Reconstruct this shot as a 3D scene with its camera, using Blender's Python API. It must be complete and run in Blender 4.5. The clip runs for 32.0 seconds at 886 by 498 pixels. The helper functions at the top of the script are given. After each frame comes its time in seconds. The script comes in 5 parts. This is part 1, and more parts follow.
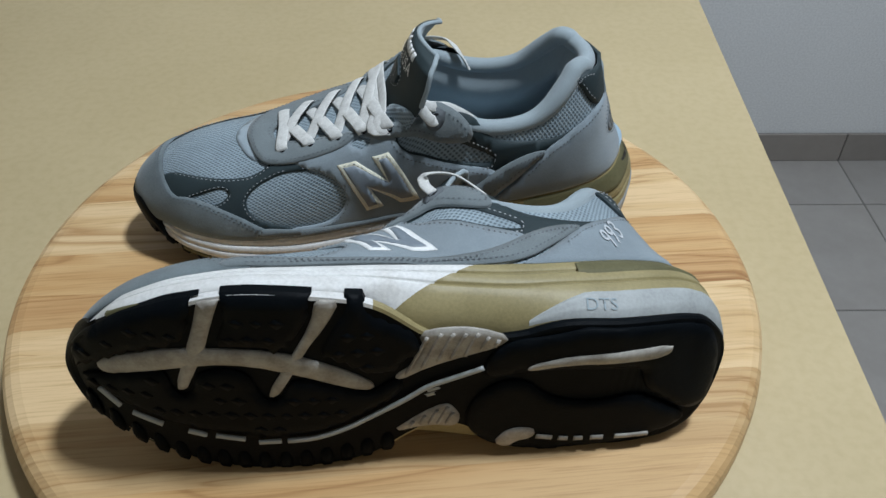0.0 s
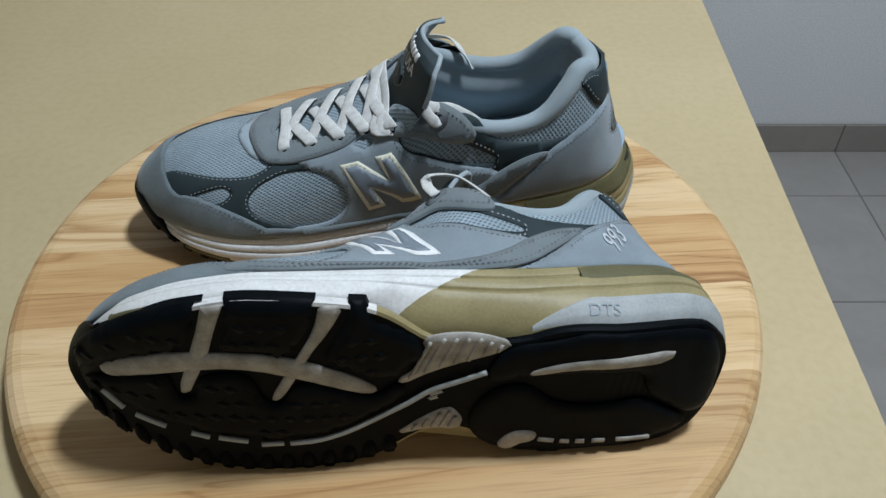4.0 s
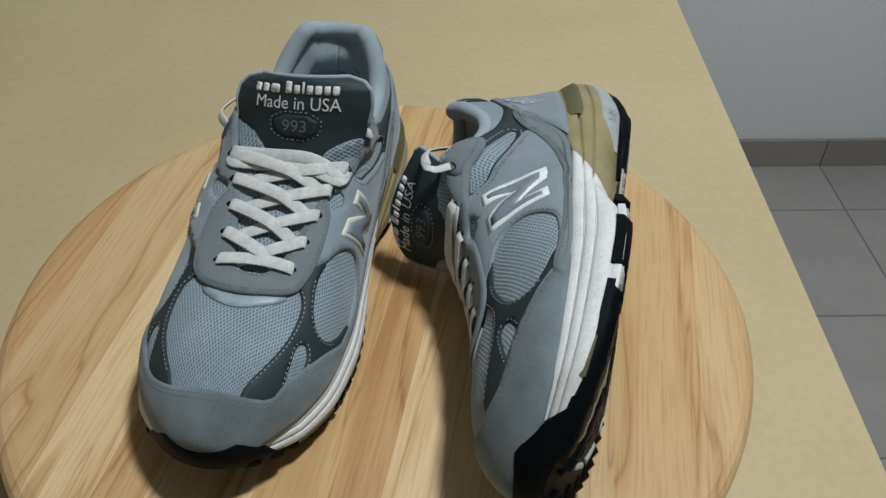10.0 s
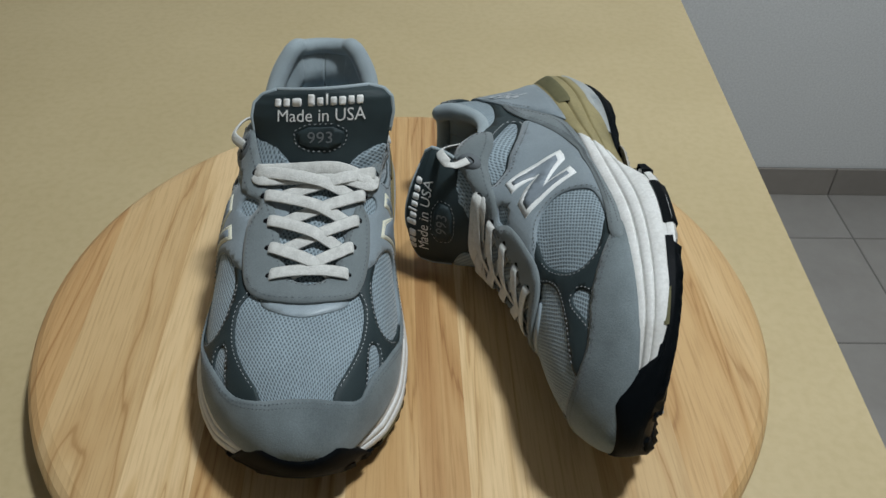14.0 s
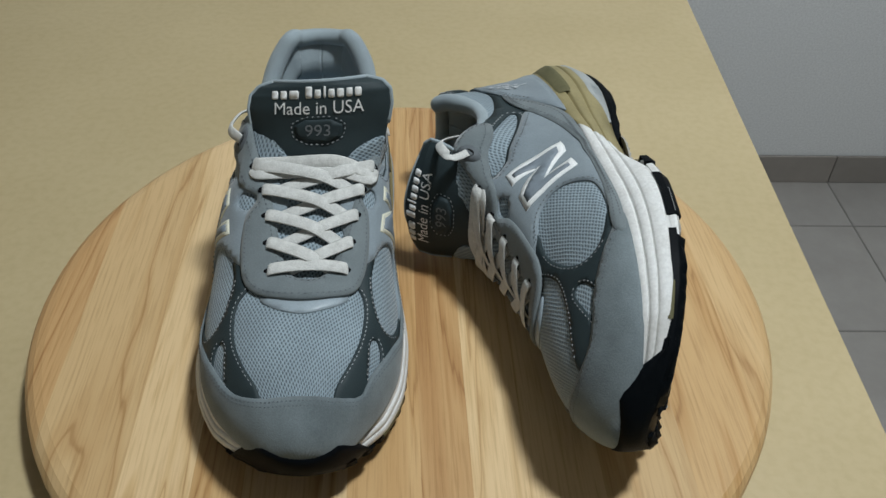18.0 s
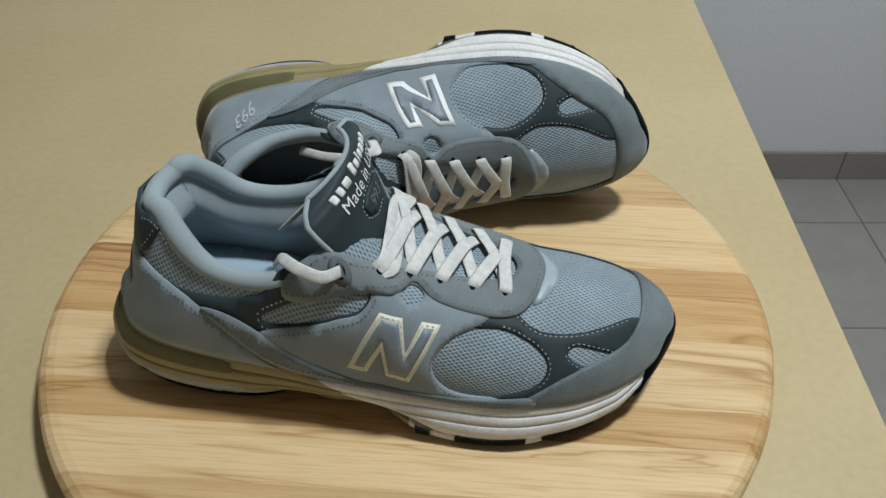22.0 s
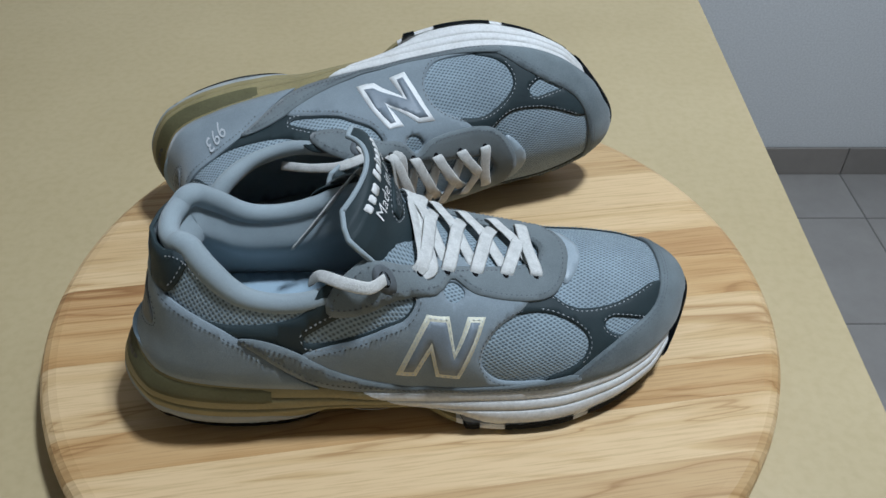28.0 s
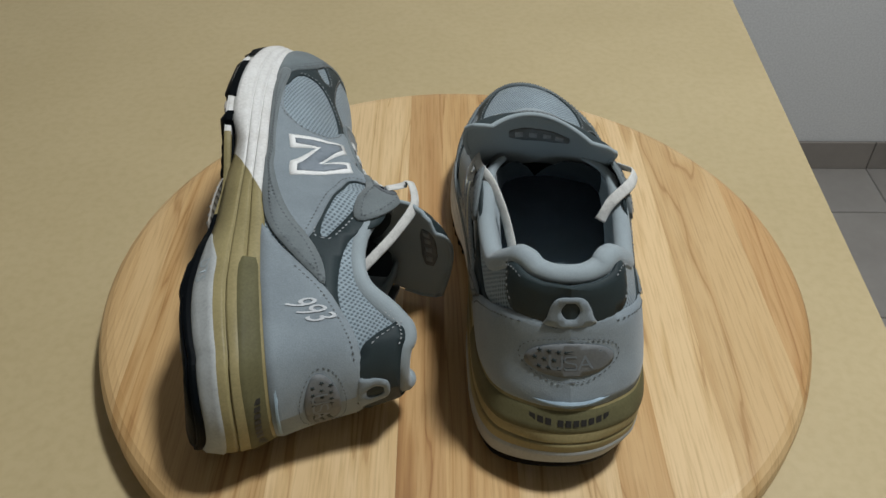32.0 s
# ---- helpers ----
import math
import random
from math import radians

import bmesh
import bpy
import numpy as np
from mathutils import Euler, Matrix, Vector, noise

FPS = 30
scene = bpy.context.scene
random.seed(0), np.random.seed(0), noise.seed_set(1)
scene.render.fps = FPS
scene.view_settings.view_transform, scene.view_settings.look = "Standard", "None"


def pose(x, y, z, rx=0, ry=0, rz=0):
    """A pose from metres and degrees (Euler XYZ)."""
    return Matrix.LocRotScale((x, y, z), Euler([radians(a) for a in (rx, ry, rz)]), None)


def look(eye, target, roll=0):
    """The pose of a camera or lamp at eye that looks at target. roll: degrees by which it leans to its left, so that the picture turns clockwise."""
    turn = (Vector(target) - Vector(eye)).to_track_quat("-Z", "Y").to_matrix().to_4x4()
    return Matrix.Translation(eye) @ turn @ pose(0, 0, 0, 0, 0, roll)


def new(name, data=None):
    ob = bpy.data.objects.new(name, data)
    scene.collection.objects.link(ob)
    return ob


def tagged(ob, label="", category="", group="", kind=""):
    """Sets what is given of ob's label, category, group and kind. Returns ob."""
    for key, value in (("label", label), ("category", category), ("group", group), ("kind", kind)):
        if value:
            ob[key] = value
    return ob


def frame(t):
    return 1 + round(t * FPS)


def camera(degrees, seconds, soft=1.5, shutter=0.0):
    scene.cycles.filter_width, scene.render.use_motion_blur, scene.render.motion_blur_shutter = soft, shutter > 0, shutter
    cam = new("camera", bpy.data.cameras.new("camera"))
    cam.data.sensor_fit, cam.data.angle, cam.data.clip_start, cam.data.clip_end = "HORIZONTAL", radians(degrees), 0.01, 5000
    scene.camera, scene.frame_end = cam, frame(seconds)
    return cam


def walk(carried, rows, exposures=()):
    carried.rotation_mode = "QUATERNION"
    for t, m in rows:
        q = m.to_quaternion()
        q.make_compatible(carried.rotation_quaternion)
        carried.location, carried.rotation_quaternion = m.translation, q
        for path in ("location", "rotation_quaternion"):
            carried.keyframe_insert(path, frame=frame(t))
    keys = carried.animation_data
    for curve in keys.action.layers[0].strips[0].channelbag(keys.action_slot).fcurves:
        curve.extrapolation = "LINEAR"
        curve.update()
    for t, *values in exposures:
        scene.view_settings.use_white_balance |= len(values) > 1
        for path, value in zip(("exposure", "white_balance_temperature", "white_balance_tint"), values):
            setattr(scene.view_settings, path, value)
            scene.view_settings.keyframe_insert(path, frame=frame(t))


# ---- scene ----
cam = camera(56.1, 32.0)
TABLE = 0.75          # table top over the floor
BOARD = 0.0295        # board top over the table
CAMERA_ROWS = [
    (0.0, -0.0048, -0.3613, 0.3710, 47.76, 0.05, -6.03),
    (0.5, -0.0043, -0.3632, 0.3727, 47.88, -0.18, -6.35),
    (1.0, -0.0035, -0.3610, 0.3718, 47.93, -0.25, -6.51),
    (1.5, -0.0042, -0.3595, 0.3749, 47.81, -0.15, -6.60),
    (2.0, -0.0057, -0.3594, 0.3757, 47.55, 0.13, -6.59),
    (2.5, -0.0065, -0.3566, 0.3747, 47.62, -0.02, -6.22),
    (4.5, -0.0092, -0.3549, 0.3771, 46.47, -0.38, -6.13),
    (5.0, -0.0106, -0.3539, 0.3772, 46.22, -0.30, -5.97),
    (5.5, -0.0131, -0.3537, 0.3763, 46.08, -0.33, -5.86),
    (6.0, -0.0158, -0.3520, 0.3765, 45.95, -0.41, -5.76),
    (6.5, -0.0154, -0.3479, 0.3784, 46.01, -0.30, -5.67),
    (7.0, -0.0140, -0.3458, 0.3794, 46.12, -0.02, -5.65),
    (7.5, -0.0132, -0.3444, 0.3794, 45.97, -0.27, -5.82),
    (8.0, -0.0180, -0.3421, 0.3791, 45.84, -0.58, -5.53),
    (8.5, -0.0167, -0.3399, 0.3756, 45.68, -1.05, -5.52),
    (9.0, -0.0144, -0.3474, 0.3760, 45.99, -0.79, -5.86),
    (9.5, -0.0119, -0.3454, 0.3803, 46.72, -0.74, -6.65),
    (10.0, -0.0090, -0.3489, 0.3839, 47.74, -0.43, -7.16),
    (10.5, -0.0109, -0.3566, 0.3869, 49.11, -0.43, -7.16),
    (11.0, -0.0154, -0.3649, 0.3842, 49.95, -0.58, -6.74),
    (11.5, -0.0187, -0.3679, 0.3833, 50.30, -0.65, -6.44),
    (12.0, -0.0210, -0.3676, 0.3825, 50.16, -0.70, -6.32),
    (12.5, -0.0220, -0.3702, 0.3841, 50.05, -0.89, -6.10),
    (13.0, -0.0228, -0.3685, 0.3853, 49.69, -1.12, -5.95),
    (13.5, -0.0236, -0.3688, 0.3836, 49.77, -1.12, -6.01),
    (14.0, -0.0232, -0.3676, 0.3821, 49.59, -1.11, -6.16),
    (14.5, -0.0241, -0.3667, 0.3831, 49.29, -1.11, -6.52),
    (16.5, -0.0243, -0.3650, 0.3836, 49.30, -1.03, -6.61),
    (17.0, -0.0238, -0.3644, 0.3825, 49.18, -1.12, -6.46),
    (17.5, -0.0237, -0.3638, 0.3824, 48.96, -1.09, -6.49),
    (18.0, -0.0232, -0.3619, 0.3812, 48.77, -0.99, -6.37),
    (18.5, -0.0242, -0.3595, 0.3815, 48.63, -0.98, -6.43),
    (19.0, -0.0253, -0.3554, 0.3810, 48.54, -0.81, -6.33),
    (19.5, -0.0250, -0.3535, 0.3801, 48.50, -0.77, -6.16),
    (20.0, -0.0258, -0.3584, 0.3827, 48.28, -0.64, -5.85),
    (20.5, -0.0228, -0.3592, 0.3846, 48.31, -0.74, -5.85),
    (21.0, -0.0210, -0.3621, 0.3858, 48.21, -0.78, -5.70),
    (21.5, -0.0186, -0.3626, 0.3851, 48.47, -0.67, -6.07),
    (22.0, -0.0210, -0.3654, 0.3866, 48.57, -0.41, -6.02),
    (22.5, -0.0213, -0.3671, 0.3867, 48.80, -0.26, -5.98),
    (23.0, -0.0240, -0.3675, 0.3863, 48.83, -0.08, -6.09),
    (23.5, -0.0253, -0.3671, 0.3872, 48.64, 0.01, -5.69),
    (24.0, -0.0271, -0.3662, 0.3863, 48.61, 0.04, -5.67),
    (24.5, -0.0263, -0.3654, 0.3862, 48.62, -0.09, -5.53),
    (25.0, -0.0252, -0.3642, 0.3881, 48.51, -0.18, -5.39),
    (25.5, -0.0243, -0.3633, 0.3879, 48.56, -0.21, -5.31),
    (27.5, -0.0225, -0.3610, 0.3880, 48.19, -0.09, -5.74),
    (28.0, -0.0212, -0.3615, 0.3866, 48.28, -0.16, -6.05),
    (28.5, -0.0216, -0.3608, 0.3867, 47.97, 0.21, -6.26),
    (29.0, -0.0233, -0.3599, 0.3868, 47.66, 0.33, -6.25),
    (29.5, -0.0249, -0.3655, 0.3856, 47.49, 0.29, -5.79),
    (30.0, -0.0261, -0.3697, 0.3886, 47.63, 0.13, -5.89),
    (30.5, -0.0274, -0.3756, 0.3906, 47.75, 0.05, -5.79),
    (31.0, -0.0296, -0.3799, 0.3908, 47.99, 0.28, -5.37),
    (31.5, -0.0316, -0.3802, 0.3902, 48.07, 0.51, -5.05),
    (32.0, -0.0361, -0.3798, 0.3905, 48.01, 0.39, -4.80),
]
EXPOSURES = [
    (0.0, 0.05, 5500, 7), (5.0, 0.04, 5440, 7), (7.0, 0.02, 5500, 7), (9.0, -0.13, 5710, 6), (13.0, -0.18, 5800, 5), (20.0, -0.12, 5800, 5),
    (22.1, -0.02, 5820, 5), (23.0, 0.0, 5090, 5), (25.5, 0.0, 5090, 5), (28.0, -0.04, 5300, 7), (30.0, -0.15, 5850, 7), (32.0, -0.18, 6050, 8),
]
TURNS = [
    (0.0, -0.31),
    (0.5, -0.29),
    (1.0, -0.21),
    (1.5, -0.26),
    (2.0, -0.64),
    (2.5, -0.48),
    (4.5, -0.55),
    (5.0, -0.59),
    (5.5, -0.65),
    (6.0, -0.65),
    (6.5, -0.63),
    (7.0, -0.90),
    (7.5, 4.38),
    (8.0, 9.50),
    (8.5, 25.33),
    (9.0, 41.07),
    (9.5, 58.39),
    (10.0, 72.77),
    (10.5, 85.87),
    (11.0, 86.41),
    (11.5, 86.47),
    (12.0, 86.28),
    (12.5, 86.37),
    (13.0, 86.32),
    (13.5, 86.43),
    (14.0, 86.27),
    (14.5, 86.37),
    (16.5, 86.20),
    (17.0, 86.48),
    (17.5, 86.52),
    (18.0, 86.51),
    (18.5, 92.68),
    (19.0, 108.07),
    (19.5, 117.45),
    (20.0, 133.44),
    (20.5, 145.51),
    (21.0, 147.77),
    (21.5, 161.56),
    (22.0, 170.27),
    (22.5, 171.81),
    (23.0, 173.66),
    (23.5, 173.75),
    (24.0, 173.50),
    (24.5, 173.73),
    (25.0, 173.85),
    (25.5, 174.01),
    (27.5, 174.02),
    (28.0, 182.85),
    (28.5, 196.84),
    (29.0, 215.48),
    (29.2, 221.29),
    (29.5, 228.70),
    (30.0, 238.64),
    (30.5, 255.89),
    (31.0, 265.13),
    (31.5, 265.11),
    (32.0, 265.51),
]


walk(cam, [(t, pose(x, y, z + TABLE, rx, ry, rz)) for t, x, y, z, rx, ry, rz in CAMERA_ROWS],
     exposures=EXPOSURES)

# ---- light ----
world = bpy.data.worlds.new("world")
scene.world = world
world.use_nodes = True
world.node_tree.nodes["Background"].inputs[0].default_value = (0.8, 0.85, 0.9, 1)
world.node_tree.nodes["Background"].inputs[1].default_value = 0.15


def area_lamp(name, place, target, size, watts, colour):
    lamp = bpy.data.lights.new(name, "AREA")
    lamp.shape, lamp.size, lamp.energy, lamp.color = "DISK", size, watts, colour
    ob = new(name, lamp)
    ob.matrix_world = look(place, target)
    return ob


LAMP_AT = (0.52, -0.04, 2.46)
area_lamp("ceiling_bulb", LAMP_AT, (LAMP_AT[0], LAMP_AT[1], 0), 0.22, 28.6, (1.0, 0.98, 0.945))

# ---- materials ----
MATS = {}


def base_mat(name, rough=0.6, metal=0.0, sheen=0.0, spec=0.5):
    m = bpy.data.materials.new(name)
    m.use_nodes = True
    nt = m.node_tree
    b = nt.nodes["Principled BSDF"]
    b.inputs["Roughness"].default_value = rough
    b.inputs["Metallic"].default_value = metal
    b.inputs["Sheen Weight"].default_value = sheen
    b.inputs["Specular IOR Level"].default_value = spec
    MATS[name] = m
    return m, nt, b


def node(nt, kind, **values):
    n = nt.nodes.new(kind)
    for key, value in values.items():
        n.inputs[key.replace("_", " ")].default_value = value
    return n


def coords(nt, scale=(1, 1, 1), rot=(0, 0, 0), generated="Object"):
    tc = nt.nodes.new("ShaderNodeTexCoord")
    mp = nt.nodes.new("ShaderNodeMapping")
    mp.inputs["Scale"].default_value = scale
    mp.inputs["Rotation"].default_value = rot
    nt.links.new(tc.outputs[generated], mp.inputs["Vector"])
    return mp.outputs["Vector"]


def ramp(nt, source, stops):
    r = nt.nodes.new("ShaderNodeValToRGB")
    while len(r.color_ramp.elements) < len(stops):
        r.color_ramp.elements.new(0.5)
    for e, (at, colour) in zip(r.color_ramp.elements, stops):
        e.position, e.color = at, (*colour, 1)
    nt.links.new(source, r.inputs["Fac"])
    return r.outputs["Color"]


def noise_tex(nt, vec, scale, detail=4, rough=0.55, distortion=0.0):
    n = node(nt, "ShaderNodeTexNoise", Scale=scale, Detail=detail, Roughness=rough, Distortion=distortion)
    nt.links.new(vec, n.inputs["Vector"])
    return n.outputs["Fac"]


def mix(nt, fac, a, b, blend="MIX"):
    m = nt.nodes.new("ShaderNodeMix")
    m.data_type, m.blend_type = "RGBA", blend
    for key, value in (("Factor", fac), ("A", a), ("B", b)):
        sock = [s for s in m.inputs if s.name == key and (s.type == "RGBA" or key == "Factor" and s.type == "VALUE")][0]
        if isinstance(value, (int, float)):
            sock.default_value = value
        elif isinstance(value, tuple):
            sock.default_value = (*value, 1)
        else:
            nt.links.new(value, sock)
    return [o for o in m.outputs if o.type == "RGBA"][0]


def bump(nt, b, height, strength, distance=0.001):
    bp = node(nt, "ShaderNodeBump", Strength=strength, Distance=distance)
    nt.links.new(height, bp.inputs["Height"])
    nt.links.new(bp.outputs["Normal"], b.inputs["Normal"])
    return bp


def mottled(name, colour, dark, rough, fine=900, coarse=60, strength=0.3, sheen=0.0, spec=0.5, depth=0.0005):
    """A plain material with colour drift at two scales and fine relief."""
    m, nt, b = base_mat(name, rough, sheen=sheen, spec=spec)
    vec = coords(nt)
    big = ramp(nt, noise_tex(nt, vec, coarse, 5), [(0.32, dark), (0.62, colour)])
    small = noise_tex(nt, vec, fine, 3)
    col = mix(nt, 0.25, big, ramp(nt, small, [(0.3, tuple(0.6 * c for c in colour)), (0.7, tuple(min(1, 1.25 * c) for c in colour))]))
    nt.links.new(col, b.inputs["Base Color"])
    bump(nt, b, small, strength, depth)
    return m


def knit(name, colour, dark, size=0.0018):
    """Textile mesh: rows of small open cells, drawn by two crossed waves."""
    m, nt, b = base_mat(name, 0.75, sheen=0.2, spec=0.3)
    tc = nt.nodes.new("ShaderNodeTexCoord")
    uv = nt.nodes.new("ShaderNodeUVMap")
    vo = node(nt, "ShaderNodeTexVoronoi", Scale=1.0 / size, Randomness=0.12)
    mp = nt.nodes.new("ShaderNodeMapping")
    mp.inputs["Scale"].default_value = (0.75, 1.15, 1)
    mp.inputs["Rotation"].default_value = (0, 0, 0.6)
    nt.links.new(uv.outputs["UV"], mp.inputs["Vector"])
    vo.voronoi_dimensions = "2D"
    nt.links.new(mp.outputs["Vector"], vo.inputs["Vector"])
    cell = ramp(nt, vo.outputs["Distance"], [(0.16, dark), (0.42, colour), (0.7, tuple(min(1, 1.15 * c) for c in colour))])
    drift = noise_tex(nt, coords(nt), 45, 4)
    col = mix(nt, 1.0, cell, ramp(nt, drift, [(0.3, (0.8, 0.8, 0.8)), (0.7, (1, 1, 1))]), "MULTIPLY")
    nt.links.new(col, b.inputs["Base Color"])
    bump(nt, b, vo.outputs["Distance"], 0.7, 0.0007)
    return m


mottled("suede_grey", (0.186, 0.214, 0.222), (0.142, 0.165, 0.173), 0.92, fine=1500, coarse=35, strength=0.25, sheen=0.25, spec=0.2)
mottled("suede_scuffed", (0.188, 0.222, 0.234), (0.098, 0.116, 0.122), 0.9, fine=1300, coarse=34, strength=0.3, sheen=0.2, spec=0.2)
mottled("suede_pale", (0.256, 0.300, 0.328), (0.203, 0.238, 0.262), 0.92, fine=1500, coarse=35, strength=0.25, sheen=0.25, spec=0.2)
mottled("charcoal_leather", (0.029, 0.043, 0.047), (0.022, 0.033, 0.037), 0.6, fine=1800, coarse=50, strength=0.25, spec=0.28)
knit("mesh_grey", (0.305, 0.372, 0.415), (0.10, 0.132, 0.152))
mottled("lining_grey", (0.33, 0.385, 0.41), (0.285, 0.33, 0.352), 0.9, fine=2500, coarse=30, strength=0.3, sheen=0.2, spec=0.2)
# toe box lining: near black, the shade inside the shoe put into its colour
mottled("lining_shaded", (0.035, 0.042, 0.046), (0.025, 0.03, 0.034), 0.95, fine=2500, coarse=30, strength=0.2, spec=0.1)
mottled("insole_blue", (0.36, 0.46, 0.54), (0.30, 0.39, 0.46), 0.9, fine=2000, coarse=40, strength=0.2, spec=0.2)
mottled("midsole_tan", (0.31, 0.262, 0.125), (0.235, 0.198, 0.09), 0.5, fine=700, coarse=45, strength=0.12, spec=0.4)
mottled("midsole_olive", (0.135, 0.125, 0.062), (0.10, 0.093, 0.046), 0.6, fine=700, coarse=45, strength=0.12, spec=0.2)
mottled("midsole_white", (0.72, 0.72, 0.70), (0.60, 0.59, 0.56), 0.6, fine=600, coarse=70, strength=0.2, spec=0.4)
mottled("rubber_grey", (0.38, 0.40, 0.395), (0.30, 0.315, 0.31), 0.6, fine=700, coarse=70, strength=0.15)
mottled("window_grey", (0.16, 0.172, 0.178), (0.13, 0.14, 0.145), 0.6, fine=900, coarse=70, strength=0.15)
mottled("reflective_pale", (0.34, 0.40, 0.44), (0.30, 0.35, 0.385), 0.4, fine=1500, coarse=80, strength=0.1)
mottled("rubber_black", (0.0035, 0.0048, 0.0062), (0.002, 0.003, 0.004), 0.5, fine=900, coarse=90, strength=0.3, spec=0.05)
mottled("rubber_strip", (0.40, 0.38, 0.34), (0.20, 0.18, 0.15), 0.6, fine=800, coarse=120, strength=0.2)
mottled("lace_white", (0.66, 0.66, 0.63), (0.50, 0.50, 0.475), 0.85, fine=1100, coarse=200, strength=0.6, sheen=0.2, spec=0.2)
mottled("emblem_white", (0.84, 0.85, 0.84), (0.76, 0.77, 0.75), 0.6, fine=1500, coarse=120, strength=0.15)
mottled("emblem_cream", (0.72, 0.70, 0.56), (0.62, 0.60, 0.46), 0.6, fine=1500, coarse=120, strength=0.15)
mottled("emblem_grey", (0.21, 0.245, 0.28), (0.175, 0.205, 0.235), 0.5, fine=1500, coarse=60, strength=0.15)
mottled("thread_grey", (0.36, 0.38, 0.39), (0.30, 0.31, 0.32), 0.8, fine=1500, coarse=200, strength=0.1)
mottled("thread_dark", (0.12, 0.135, 0.145), (0.10, 0.11, 0.12), 0.8, fine=1500, coarse=200, strength=0.1)
mottled("thread_white", (0.80, 0.80, 0.78), (0.72, 0.72, 0.70), 0.7, fine=1500, coarse=300, strength=0.1)
mottled("thread_pale", (0.52, 0.55, 0.57), (0.46, 0.48, 0.50), 0.6, fine=1500, coarse=300, strength=0.1)
mottled("void_black", (0.010, 0.010, 0.011), (0.006, 0.006, 0.007), 0.95, fine=900, coarse=90, strength=0.1, spec=0.1)
mottled("ink_black", (0.02, 0.02, 0.02), (0.015, 0.015, 0.015), 0.5, fine=900, coarse=90, strength=0.1)
mottled("wall_paint", (0.79, 0.80, 0.80), (0.76, 0.77, 0.77), 0.85, fine=250, coarse=2.0, strength=0.1, spec=0.3)
# unseen ceiling and walls: colours lowered to weaken fill light and deepen shadows
mottled("ceiling_low_bounce", (0.62, 0.62, 0.61), (0.60, 0.60, 0.59), 0.9, fine=250, coarse=2.0, strength=0.1, spec=0.3)
mottled("wall_low_bounce", (0.42, 0.40, 0.37), (0.39, 0.37, 0.34), 0.85, fine=250, coarse=2.0, strength=0.1, spec=0.3)
mottled("grout", (0.20, 0.192, 0.18), (0.155, 0.148, 0.138), 0.9, fine=400, coarse=20, strength=0.2)
mottled("lamp_rim", (0.8, 0.8, 0.78), (0.75, 0.75, 0.73), 0.4, fine=300, coarse=10, strength=0.05)


def tile_mat(name, colour, dark):
    m, nt, b = base_mat(name, 0.38, spec=0.45)
    vec = coords(nt)
    info = nt.nodes.new("ShaderNodeObjectInfo")
    n = ramp(nt, noise_tex(nt, vec, 9, 6, 0.65), [(0.3, dark), (0.68, colour)])
    shade = ramp(nt, info.outputs["Random"], [(0.0, (0.9, 0.9, 0.9)), (1.0, (1.05, 1.04, 1.03))])
    nt.links.new(mix(nt, 1.0, n, shade, "MULTIPLY"), b.inputs["Base Color"])
    bump(nt, b, noise_tex(nt, vec, 120, 3), 0.05, 0.001)
    return m


tile_mat("floor_tile", (0.37, 0.352, 0.33), (0.31, 0.293, 0.272))
tile_mat("skirting_tile", (0.32, 0.295, 0.268), (0.265, 0.245, 0.22))


def table_mat():
    m, nt, b = base_mat("table_laminate", 0.5, spec=0.4)
    vec = coords(nt)
    n = ramp(nt, noise_tex(nt, vec, 7, 5, 0.6), [(0.3, (0.470, 0.380, 0.208)), (0.7, (0.515, 0.420, 0.238))])
    sp = ramp(nt, noise_tex(nt, vec, 160, 2, 0.5), [(0.3, (0.94, 0.93, 0.91)), (0.6, (1, 1, 1))])
    nt.links.new(mix(nt, 1.0, n, sp, "MULTIPLY"), b.inputs["Base Color"])
    bump(nt, b, noise_tex(nt, vec, 300, 2), 0.04, 0.0005)


table_mat()


def lamp_mat():
    m, nt, b = base_mat("lamp_glass", 0.4)
    b.inputs["Base Color"].default_value = (0.9, 0.9, 0.88, 1)
    b.inputs["Emission Color"].default_value = (1.0, 0.98, 0.945, 1)
    b.inputs["Emission Strength"].default_value = 6


lamp_mat()


